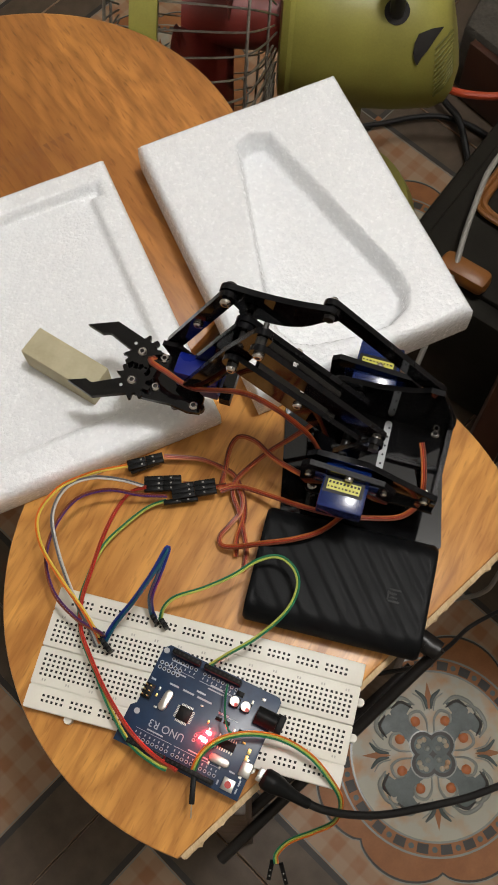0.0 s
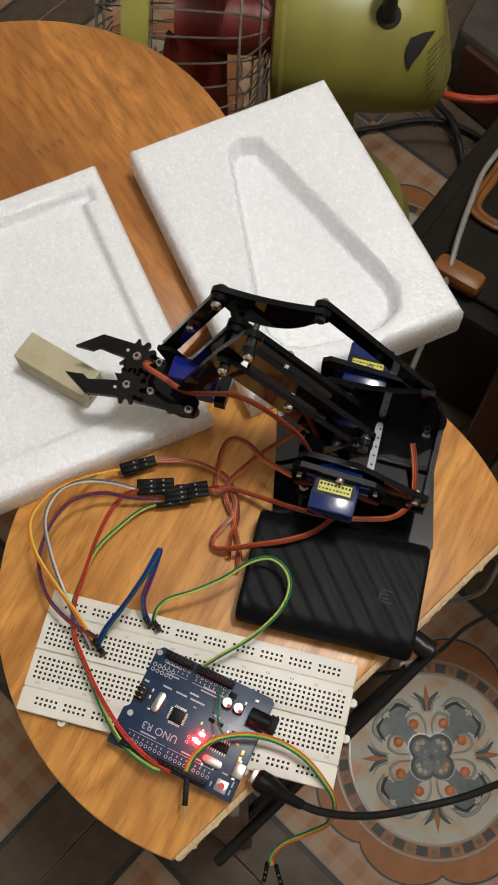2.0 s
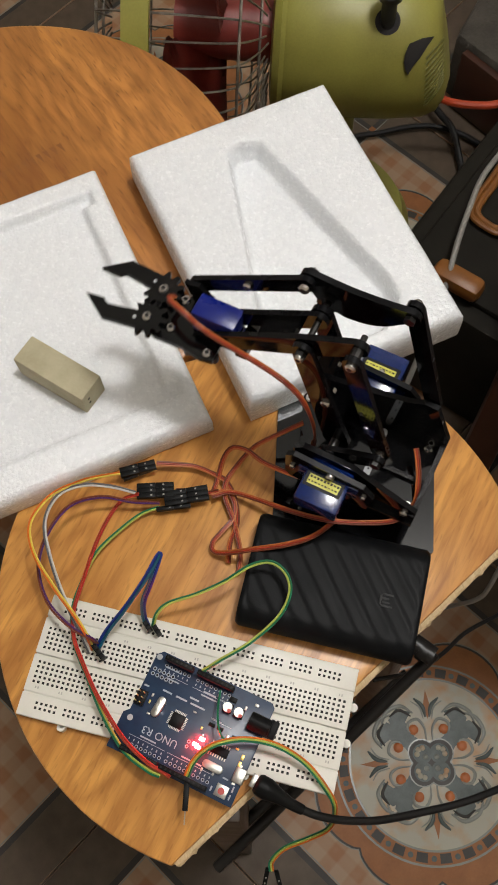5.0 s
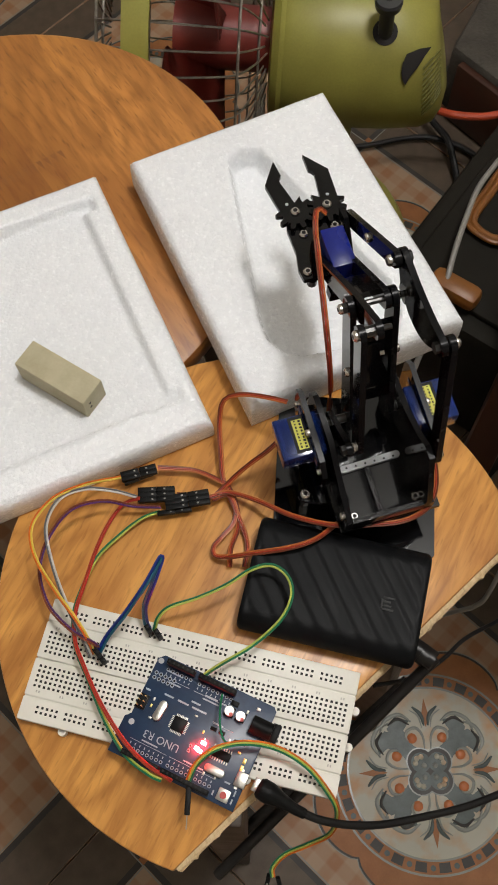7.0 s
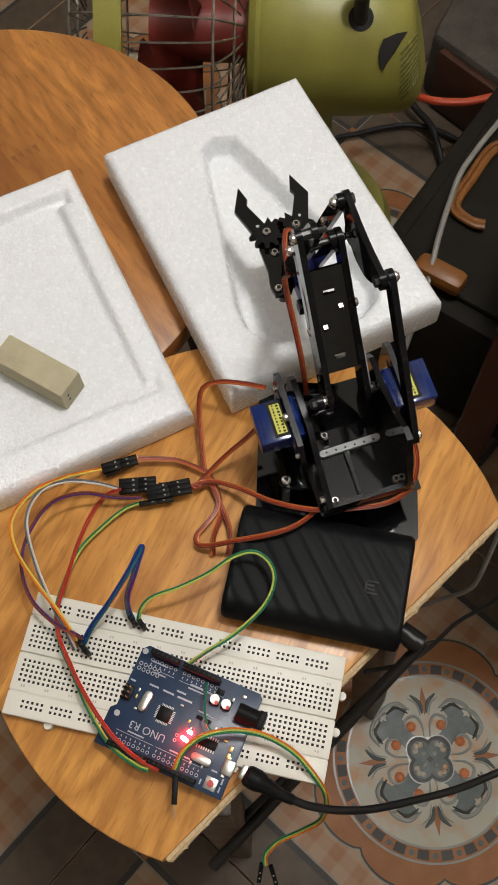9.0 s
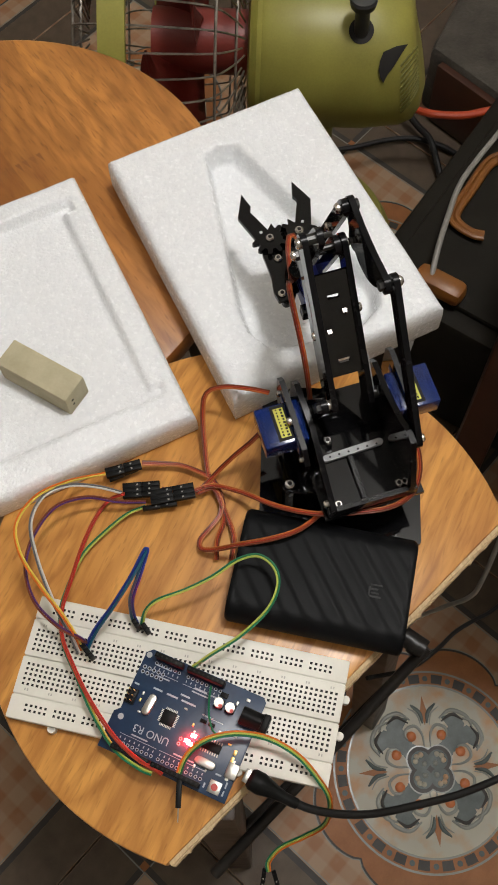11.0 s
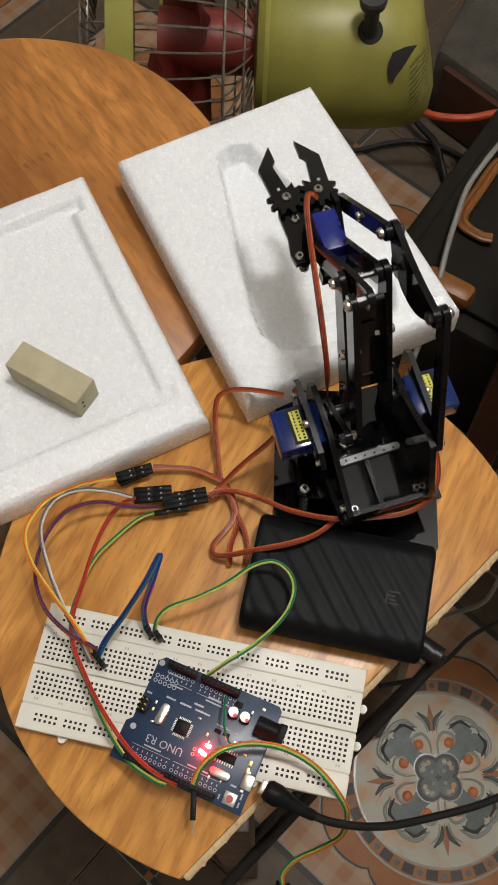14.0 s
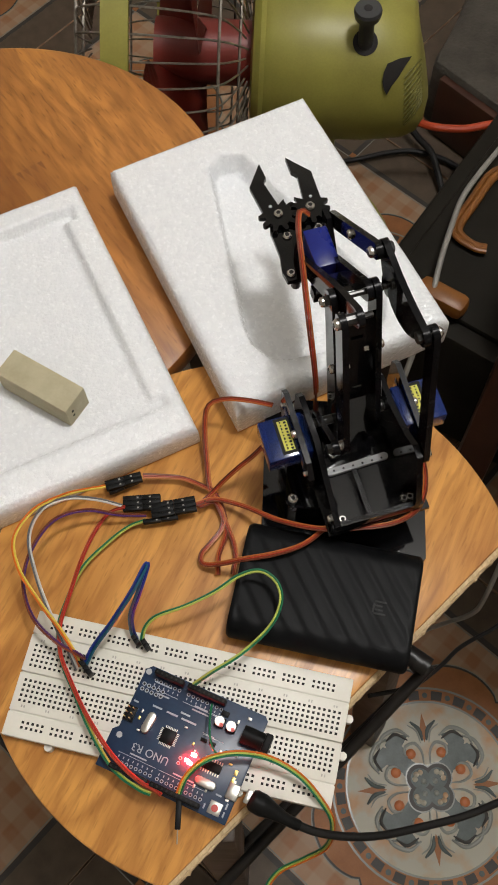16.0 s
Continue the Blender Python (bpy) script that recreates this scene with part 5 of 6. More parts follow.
    for k in range(4):
        t2 = radians(90 * k)
        q = (0.0115 * math.cos(t2), 0.0115 * math.sin(t2))
        flat(bm, circle_pts(0.0092, 18, 0, 360, q), z + e * (3.8 + 0.1 * k), 5)
        for j in range(3):
            tt = t2 + radians(-50 + 50 * j)
            q2 = (0.0115 * math.cos(t2) + 0.0052 * math.cos(tt), 0.0115 * math.sin(t2) + 0.0052 * math.sin(tt))
            boss(bm, q2, 0.0026, z + e * (4.6 + 0.1 * j), 4)
        boss(bm, (0.0075 * math.cos(t2), 0.0075 * math.sin(t2)), 0.0026, z + e * 5.2, 6)
    me = bpy.data.meshes.new("tile")
    bm.to_mesh(me)
    bm.free()
    for m in TILE_MATS:
        me.materials.append(m)
    return me


def floor_tiles():
    bm = bmesh.new()
    box(bm, (0.15, 0.2, FLOOR - 0.035), (3.6, 3.5, 0.05))
    fl = tagged(part("floor", bm, mat("grey_grout", (0.16, 0.14, 0.12), rough=0.85)), "floor of glazed patterned ceramic tiles", "floor", kind="structure")
    half = 0.1925
    me = tile_mesh(half)
    c = Vector((0.194, 0.035))
    ux = Vector((math.cos(radians(60.5)), math.sin(radians(60.5))))
    uy = Vector((-ux.y, ux.x))
    for i in range(-4, 5):
        for j in range(-4, 6):
            q = c + ux * 2 * half * i + uy * 2 * half * j
            if not (-1.3 < q.x < 1.6 and -1.2 < q.y < 1.6):
                continue
            t = new("tile", me)
            t.parent = fl
            t.matrix_local = pose(q.x, q.y, FLOOR - 0.0015, 0, 0, 60.5 + 90 * ((i * 3 + j) % 4))


floor_tiles()


# ---- the fan ----
def fan():
    ax = Vector((0.985, 0.17, 0.0)).normalized()
    m = Matrix.Translation((-0.020, 0.602, -0.150)) @ Matrix.Rotation(math.atan2(ax.y, ax.x), 4, "Z") @ Matrix.Rotation(radians(2), 4, "Y")
    f = thing("fan", "lime plastic table fan with wire guard and red blades", "fan", m)
    # motor housing: x runs to its back end
    prof = [(-0.076, 0.052), (-0.074, 0.064), (-0.068, 0.068), (-0.064, 0.0655), (-0.058, 0.0680), (-0.02, 0.0700), (0.03, 0.0690), (0.058, 0.0650), (0.070, 0.0590), (0.0765, 0.0480), (0.079, 0.030), (0.0795, 0.0)]
    seg = 72
    bm = bmesh.new()
    rings = []
    for x, r in prof[:-1]:
        rings.append([bm.verts.new((x - (0.010 * math.sin(2 * math.pi * k / seg) * (x > 0.05)), r * math.cos(2 * math.pi * k / seg), r * math.sin(2 * math.pi * k / seg))) for k in range(seg)])
    tip = bm.verts.new((0.0795, 0, 0))
    for a, b in zip(rings, rings[1:]):
        for k in range(seg):
            bm.faces.new((a[k], a[(k + 1) % seg], b[(k + 1) % seg], b[k]))
    for k in range(seg):
        bm.faces.new((rings[-1][k], rings[-1][(k + 1) % seg], tip))
    bm.faces.new(rings[0])
    hs = part("motor_housing", bm, FAN_GREEN, f)
    # round hole, a dark disc painted for its inner shade, and pull knob on top
    bm = bmesh.new()
    hole_dir = Vector((0, -0.574, 0.819)).normalized()
    base = Vector((0.019, 0, 0)) + hole_dir * 0.0683
    rod(bm, base - hole_dir * 0.004, base + hole_dir * 0.0012, 0.0105, 24)
    part("knob_hole", bm, HOLE, hs)
    bm = bmesh.new()
    kd = Vector((-0.06, -0.05, 1)).normalized()
    rod(bm, base - kd * 0.005, base + kd * 0.030, 0.0062, 16)
    rod(bm, base + kd * 0.028, base + kd * 0.034, 0.0105, 20, r2=0.0115)
    rod(bm, base + kd * 0.034, base + kd * 0.0365, 0.0115, 20, r2=0.0105)
    kn = part("oscillation_knob", bm, mat("dark_grey_knob", (0.035, 0.036, 0.038), rough=0.5), f)
    bm = bmesh.new()
    rod(bm, base + kd * 0.0364, base + kd * 0.0368, 0.0035, 12)
    part("knob_screw_hole", bm, HOLE, kn)
    # slot in the back shoulder: a dark sheet over the skin paints its inner shade
    bm = bmesh.new()
    sl = [(0.0670, 48), (0.0560, 46), (0.0415, 42), (0.0380, 36), (0.0375, 30), (0.0395, 25), (0.0430, 21), (0.0470, 27), (0.0540, 33), (0.0610, 41)]
    cx, ca = sum(p[0] for p in sl) / len(sl), sum(p[1] for p in sl) / len(sl)

    def skin(x, a):
        r = float(np.interp(x, [p[0] for p in prof], [p[1] for p in prof])) + 0.0022
        return bm.verts.new((x - 0.010 * math.sin(radians(a)) * min(1.0, max(0.0, (x - 0.03) / 0.028)), -r * math.cos(radians(a)), r * math.sin(radians(a))))
    loops = [[skin(cx + (x - cx) * q, ca + (a - ca) * q) for x, a in sl] for q in (1.0, 0.75, 0.5, 0.25)]
    for la, lb in zip(loops, loops[1:]):
        for i in range(len(sl)):
            bm.faces.new((la[i], la[(i + 1) % len(sl)], lb[(i + 1) % len(sl)], lb[i]))
    bm.faces.new(loops[-1])
    part("handle_slot", bm, HOLE, hs)
    # vent ribs at the back, in a darker lime that paints the vents' shade
    for k in range(11):
        bm = bmesh.new()
        a0 = 32 - 4.2 * k
        pts = []
        for x in (0.060, 0.067, 0.0725, 0.0765):
            r = np.interp(x, [p[0] for p in prof], [p[1] for p in prof]) + 0.0004
            a = a0 + (x - 0.060) * 900
            pts.append((x - 0.010 * math.sin(radians(a)), -r * math.cos(radians(a)), r * math.sin(radians(a))))
        tube(bm, pts, 0.0010, seg=6, step=3)
        part("vent_rib", bm, mat("vent_shadow", (0.13, 0.12, 0.02), rough=0.6) if k == 0 else bpy.data.materials["vent_shadow"], hs)
    # guard: lime ring, rear and front wires
    R = 0.185
    bm = bmesh.new()
    xr = -0.172
    n = 96
    for r0, r1, x0, x1 in ((R - 0.003, R + 0.003, xr - 0.010, xr + 0.010),):
        prev = None
        first = None
        for k in range(n):
            c, s = math.cos(2 * math.pi * k / n), math.sin(2 * math.pi * k / n)
            q = [bm.verts.new((x, r * c, r * s)) for x, r in ((x0, r0), (x0, r1), (x1, r1), (x1, r0))]
            if prev:
                for i in range(4):
                    bm.faces.new((prev[i], prev[(i + 1) % 4], q[(i + 1) % 4], q[i]))
            else:
                first = q
            prev = q
        for i in range(4):
            bm.faces.new((prev[i], prev[(i + 1) % 4], first[(i + 1) % 4], first[i]))
    part("guard_ring", bm, FAN_GREEN, f, "lime plastic guard ring")
    for k in range(60):
        a = 2 * math.pi * k / 60 + 0.02
        c, s = math.cos(a), math.sin(a)
        bm = bmesh.new()
        pts = [(xr + 0.006, (R - 0.004), 0), (xr + 0.040, R - 0.012, 0), (xr + 0.072, R - 0.030, 0), (xr + 0.086, R - 0.075, 0), (xr + 0.094, 0.062, 0)]
        if k % 2:
            pts[-1] = (xr + 0.092, 0.075, 0)
        pts = [(x, r * c, r * s) for x, r, _ in pts]
        tube(bm, pts, 0.0009, seg=5, step=3)
        part("guard_wire", bm, WIRE, f)
        bm = bmesh.new()
        pts = [(xr - 0.006, R - 0.004, 0), (xr - 0.022, R - 0.012, 0), (xr - 0.034, R - 0.032, 0), (xr - 0.040, R - 0.09, 0), (xr - 0.042, 0.04, 0)]
        pts = [(x, r * c, r * s) for x, r, _ in pts]
        tube(bm, pts, 0.0009, seg=5, step=3)
        part("guard_wire", bm, WIRE, f)
    for x, r in ((xr + 0.074, R - 0.032), (xr + 0.088, 0.100), (xr - 0.034, R - 0.032), (xr - 0.040, 0.09)):
        bm = bmesh.new()
        line = [Vector((x, r * math.cos(2 * math.pi * k / 64), r * math.sin(2 * math.pi * k / 64))) for k in range(65)]
        tube(bm, None, 0.0013, seg=5, line=line)
        part("guard_hoop", bm, WIRE, f)
    # blades
    for k in range(3):
        bm = bmesh.new()
        g = []
        for i in range(9):
            r = 0.025 + (0.160 - 0.025) * i / 8
            row = []
            for j in range(7):
                a = radians(120 * k + 68 + (j - 3) * (9 + 10 * math.sin(math.pi * i / 8.5)) + 22 * i / 8)
                x = xr + 0.034 + (j - 3) * 0.0075
                row.append(bm.verts.new((x, r * math.cos(a), r * math.sin(a))))
            g.append(row)
        for i in range(8):
            for j in range(6):
                bm.faces.new((g[i][j], g[i + 1][j], g[i + 1][j + 1], g[i][j + 1]))
        bmesh.ops.solidify(bm, geom=bm.faces[:], thickness=0.0022)
        part("blade", bm, FAN_RED, f, "dull red plastic blade", angle=60)
    bm = bmesh.new()
    rod(bm, (xr + 0.01, 0, 0), (-0.075, 0, 0), 0.028, 24)
    part("hub", bm, FAN_RED, f)
    # neck and base
    inv = m.inverted()
    bm = bmesh.new()
    tube(bm, [inv @ Vector(p) for p in ((-0.04, 0.612, -0.205), (-0.04, 0.612, -0.26), (-0.038, 0.612, -0.33), (-0.036, 0.612, -0.425))], [0.030 - 0.006 * math.sin(i / 18 * 3) for i in range(19)], seg=20)
    part("neck", bm, FAN_GREEN, f)
    bm = bmesh.new()
    rod(bm, inv @ Vector((-0.034, 0.612, FLOOR + 0.001)), inv @ Vector((-0.034, 0.612, FLOOR + 0.022)), 0.098, 48, r2=0.088)
    rod(bm, inv @ Vector((-0.034, 0.612, FLOOR + 0.022)), inv @ Vector((-0.034, 0.612, FLOOR + 0.034)), 0.088, 48, r2=0.05)
    part("foot", bm, FAN_GREEN, f)


fan()


# ---- things behind ----
def background():
    # grey tool case with orange latch
    m = Matrix.Translation((0.0419, 0.4434, 0)) @ Matrix.Rotation(radians(-22.4), 4, "Z")
    tc = thing("tool_case", "dusty grey plastic tool case with an orange latch", "tool case", Matrix.Identity(4))
    bm = bmesh.new()
    box(bm, (0.13, 0.145, FLOOR + 0.0902), (0.26, 0.29, 0.180), bevel=0.008)
    bmesh.ops.transform(bm, matrix=m, verts=bm.verts)
    part("body", bm, GREY_CASE, tc)
    bm = bmesh.new()
    box(bm, (0.136, 0.150, FLOOR + 0.1835), (0.236, 0.262, 0.008), bevel=0.003)
    bmesh.ops.transform(bm, matrix=m, verts=bm.verts)
    part("lid", bm, GREY_CASE, tc)
    bm = bmesh.new()
    box(bm, (0.0, 0.0, 0), (0.050, 0.022, 0.020), bevel=0.007)
    bmesh.ops.transform(bm, matrix=Matrix.Translation((0.116, 0.4385, -0.2525)) @ Matrix.Rotation(radians(-21), 4, "Z"), verts=bm.verts)
    part("grip", bm, ORANGE, tc, "rounded orange grip")
    bm = bmesh.new()
    tube(bm, [(0.150, 0.505, -0.2575), (0.138, 0.506, -0.2575), (0.124, 0.515, -0.2575), (0.122, 0.527, -0.2575), (0.132, 0.553, -0.2575), (0.146, 0.588, -0.2575), (0.160, 0.600, -0.2575)], 0.0042, seg=10)
    tube(bm, [(0.150, 0.500, -0.2560), (0.138, 0.501, -0.2560), (0.119, 0.512, -0.2560), (0.117, 0.529, -0.2560), (0.127, 0.556, -0.2560), (0.141, 0.591, -0.2560), (0.156, 0.605, -0.2560)], 0.0026, seg=8)
    part("latch", bm, ORANGE, tc, "orange bail latch")
    # concrete ledge with a reddish-brown face
    lg = thing("ledge", "rough concrete ledge with a reddish-brown painted face", "ledge")
    mm = Matrix.Translation((0.070, 0.829, 0)) @ Matrix.Rotation(radians(-34), 4, "Z")
    bm = bmesh.new()
    prism(bm, [(0.070, 0.829), (0.600, 0.472), (0.800, 0.780), (0.250, 1.300), (0.098, 0.960), (0.086, 0.900)], FLOOR + 0.0005, -0.350, bevel=0.010)
    bmesh.ops.subdivide_edges(bm, edges=bm.edges[:], cuts=3, use_grid_fill=True)
    for v in bm.verts:
        if v.co.z > FLOOR + 0.01:
            v.co += Vector((noise.noise(v.co * 30), noise.noise(v.co * 30 + Vector((5, 0, 0))), noise.noise(v.co * 30 + Vector((0, 7, 0))))) * 0.003
    part("concrete_body", bm, CONCRETE, lg)
    bm = bmesh.new()
    box(bm, (0.318, -0.003, FLOOR + 0.0455), (0.60, 0.012, 0.088), bevel=0.002)
    bmesh.ops.transform(bm, matrix=mm, verts=bm.verts)
    part("painted_face", bm, REDWOOD, lg, "reddish-brown painted face")
    # wooden chair: leg and rail at the edge of the view, seat added unseen
    ch = thing("wooden_chair", "dark reddish-brown wooden chair beside the stool, its unseen seat added to shade the floor", "chair")
    for a, b, s in (((0.172, 0.300, FLOOR), (0.196, 0.430, -0.02), 0.032), ((0.50, 0.340, FLOOR), (0.50, 0.450, -0.02), 0.032), ((0.30, 0.175, FLOOR), (0.30, 0.190, -0.02), 0.032), ((0.50, 0.175, FLOOR), (0.50, 0.190, -0.02), 0.032)):
        a, b = Vector(a), Vector(b)
        bm = bmesh.new()
        vs = box(bm, (0, 0, 0), (s, s, (b - a).length), bevel=0.004)
        bmesh.ops.transform(bm, matrix=Matrix.Translation((a + b) / 2) @ (b - a).to_track_quat("Z", "Y").to_matrix().to_4x4(), verts=vs)
        part("leg", bm, REDWOOD, ch)
    for a, b in (((0.19, 0.36, -0.255), (0.50, 0.40, -0.20)), ((0.30, 0.18, -0.25), (0.50, 0.18, -0.25))):
        bm = bmesh.new()
        a, b = Vector(a), Vector(b)
        vs = box(bm, (0, 0, 0), (0.020, 0.034, (b - a).length), bevel=0.003)
        bmesh.ops.transform(bm, matrix=Matrix.Translation((a + b) / 2) @ (b - a).to_track_quat("Z", "Y").to_matrix().to_4x4(), verts=vs)
        part("rail", bm, REDWOOD, ch)
    # out-of-view seat, sized and placed to shade the floor right of the stool
    bm = bmesh.new()
    box(bm, (0.355, 0.320, -0.010), (0.33, 0.33, 0.022), bevel=0.004)
    part("seat", bm, REDWOOD, ch)


background()


def cord(name, label, category, pts, r, material, seg=10):
    bm = bmesh.new()
    tube(bm, pts, r, seg=seg)
    return tagged(part(name, bm, material), label, category)


cord("hose", "orange-red rubber gas hose curving behind the fan", "hose", [(0.020, 0.69, -0.27), (0.033, 0.704, -0.30), (0.05, 0.718, -0.33), (0.08, 0.728, -0.35), (0.118, 0.732, -0.35), (0.161, 0.745, -0.348), (0.195, 0.728, -0.365), (0.26, 0.690, -0.42), (0.30, 0.668, FLOOR + 0.008)], 0.0045, HOSE)
cord("mains_cable", "black power cord lying on the floor tiles", "cable", [(-0.06, 0.70, -0.443), (-0.025, 0.732, -0.443), (0.001, 0.744, -0.443), (0.034, 0.761, -0.443), (0.067, 0.771, -0.443), (0.102, 0.767, -0.443), (0.13, 0.755, -0.443)], 0.0034, CABLE)
cord("mains_cable", "black power cord hanging down behind the fan", "cable", [(0.036, 0.83, -0.43), (0.047, 0.804, -0.425), (0.07, 0.783, -0.432), (0.09, 0.76, -0.4305), (0.108, 0.724, -0.443), (0.115, 0.70, -0.443)], 0.0042, CABLE)
cord("data_cable", "pale grey cable draped over a tool case", "cable", [(0.16, 0.64, -0.236), (0.146, 0.606, -0.234), (0.130, 0.571, -0.234), (0.118, 0.540, -0.236), (0.112, 0.502, -0.238), (0.108, 0.466, -0.236), (0.105, 0.420, -0.26), (0.094, 0.366, -0.33), (0.08, 0.316, -0.42), (0.075, 0.30, -0.446)], 0.0027, GREY_CABLE)
cord("mains_cable", "thin black cord hanging under the stool", "cable", [(0.100, 0.046, -0.11), (0.127, 0.061, -0.13), (0.144, 0.079, -0.14), (0.159, 0.1, -0.16), (0.181, 0.121, -0.18), (0.214, 0.15, -0.22), (0.26, 0.13, -0.36), (0.30, 0.12, -0.4485)], 0.0015, CABLE)
cord("data_cable", "thin grey cable hanging beside the stool", "cable", [(0.175, 0.19, -0.02), (0.170, 0.165, -0.06), (0.172, 0.140, -0.16), (0.170, 0.136, -0.20), (0.160, 0.139, -0.25), (0.150, 0.15, -0.35), (0.15, 0.16, -0.446)], 0.0018, GREY_CABLE)


# ---- wires ----
def ribbon_cable(name, label, pts, colours, r=0.00056, flat_dir=None, step=6):
    """Parallel coloured strands side by side."""
    t = thing(name, label, "wire")
    line = smooth_line(pts, step)
    up = Vector((0, 0, 1))
    k = (len(colours) - 1) / 2
    for i, c in enumerate(colours):
        bm = bmesh.new()
        own = []
        for j, q in enumerate(line):
            d = (line[min(j + 1, len(line) - 1)] - line[max(j - 1, 0)]).normalized()
            s = d.cross(up)
            s = s.normalized() if s.length > 0.2 else Vector((0.7, 0.7, 0))
            tw = 0.35 * math.sin(j * 0.21 + len(line))
            own.append(q + (i - k) * 2 * r * (s * math.cos(tw) + up * math.sin(tw)))
        tube(bm, None, r, seg=7, line=own)
        part("strand", bm, W[c], t, c.replace("_", " ") + " insulated strand")
    return t


def housing(name, a, b, w, h, rows, label):
    """A black crimp housing with a seam, between two points."""
    a, b = Vector(a), Vector(b)
    d = b - a
    q = Matrix.Translation((a + b) / 2) @ d.to_track_quat("X", "Z").to_matrix().to_4x4()
    t = thing(name, label, "connector")
    for i in range(rows):
        bm = bmesh.new()
        y = (i - (rows - 1) / 2) * w
        box(bm, (-d.length * 0.24, y, 0), (d.length * 0.5, w * 0.96, h), bevel=0.0002)
        box(bm, (d.length * 0.253, y, 0), (d.length * 0.474, w * 0.94, h * 0.97), bevel=0.0002)
        bmesh.ops.transform(bm, matrix=q, verts=bm.verts)
        part("housing", bm, BLACK_PLASTIC, t)
        bm = bmesh.new()
        box(bm, (-d.length * 0.10, y, h / 2), (0.0010, w * 0.3, 0.0002))
        box(bm, (d.length * 0.22, y, h / 2), (0.0010, w * 0.3, 0.0002))
        bmesh.ops.transform(bm, matrix=q, verts=bm.verts)
        part("contact_window", bm, GREY_CABLE, t)
    return t


def wiring():
    ribbon_cable("jumper_wire", "yellow and orange jumper wires looping above the stool", [(-0.0680, 0.1050, 0.0100), (-0.0780, 0.0980, 0.0160), (-0.0840, 0.0900, 0.0260), (-0.0940, 0.0770, 0.0340), (-0.0990, 0.0600, 0.0360), (-0.0920, 0.0450, 0.0360), (-0.0770, 0.0310, 0.0340), (-0.0630, 0.0200, 0.0300), (-0.0550, 0.0120, 0.0220), (-0.0530, 0.0080, 0.0120)], ['yellow', 'orange'])
    ribbon_cable("jumper_wire", "grey and white jumper wires looping above the stool", [(-0.0560, 0.0960, 0.0100), (-0.0680, 0.0940, 0.0180), (-0.0810, 0.0890, 0.0260), (-0.0910, 0.0790, 0.0310), (-0.0930, 0.0630, 0.0320), (-0.0840, 0.0450, 0.0310), (-0.0710, 0.0270, 0.0280), (-0.0590, 0.0130, 0.0220), (-0.0540, 0.0060, 0.0120)], ['white', 'grey'])
    ribbon_cable("jumper_wire", "purple and brown jumper wires looping to a breadboard", [(-0.0420, 0.0940, 0.0080), (-0.0560, 0.0900, 0.0120), (-0.0720, 0.0870, 0.0180), (-0.0860, 0.0770, 0.0220), (-0.0920, 0.0590, 0.0240), (-0.0910, 0.0410, 0.0240), (-0.0810, 0.0250, 0.0240), (-0.0650, 0.0150, 0.0260), (-0.0530, 0.0120, 0.0220), (-0.0510, 0.0110, 0.0120)], ['purple', 'brown'])
    ribbon_cable("jumper_wire", "red and orange jumper wires running to the circuit board", [(-0.0540, 0.0950, 0.0120), (-0.0630, 0.0920, 0.0050), (-0.0680, 0.0800, 0.0040), (-0.0700, 0.0630, 0.0060), (-0.0690, 0.0430, 0.0120), (-0.0670, 0.0250, 0.0200), (-0.0620, 0.0110, 0.0240), (-0.0540, -0.0000, 0.0240), (-0.0410, -0.0150, 0.0230), (-0.0240, -0.0300, 0.0230), (-0.0100, -0.0380, 0.0220), (0.0000, -0.0410, 0.0210), (0.0035, -0.0425, 0.0215)], ['red', 'servo_red'])
    ribbon_cable("jumper_wire", "green and yellow jumper wires running to the circuit board", [(-0.0420, 0.0920, 0.0060), (-0.0510, 0.0860, 0.0050), (-0.0600, 0.0740, 0.0050), (-0.0680, 0.0590, 0.0060), (-0.0700, 0.0400, 0.0100), (-0.0680, 0.0240, 0.0180), (-0.0610, 0.0080, 0.0220), (-0.0500, -0.0060, 0.0220), (-0.0370, -0.0220, 0.0210), (-0.0220, -0.0360, 0.0200), (-0.0080, -0.0420, 0.0210), (-0.0015, -0.0432, 0.0215)], ['lime', 'green'])
    ribbon_cable("jumper_wire", "blue and green jumper wires bent up to a peak", [(-0.0510, 0.0090, 0.0120), (-0.0470, 0.0180, 0.0200), (-0.0390, 0.0290, 0.0330), (-0.0310, 0.0430, 0.0460), (-0.0270, 0.0540, 0.0520), (-0.0260, 0.0550, 0.0520), (-0.0280, 0.0440, 0.0440), (-0.0310, 0.0350, 0.0320), (-0.0310, 0.0300, 0.0180), (-0.0290, 0.0270, 0.0120)], ['blue', 'teal'], 0.0008)
    ribbon_cable("jumper_wire", "green and yellow jumper wires arching over a power bank", [(-0.0260, 0.0270, 0.0120), (-0.0250, 0.0330, 0.0180), (-0.0200, 0.0390, 0.0220), (-0.0070, 0.0460, 0.0260), (0.0060, 0.0550, 0.0300), (0.0170, 0.0650, 0.0340), (0.0270, 0.0690, 0.0360), (0.0360, 0.0650, 0.0360), (0.0400, 0.0560, 0.0350), (0.0370, 0.0430, 0.0330), (0.0260, 0.0280, 0.0300), (0.0140, 0.0170, 0.0270), (0.0060, 0.0100, 0.0210)], ['green', 'lime'])
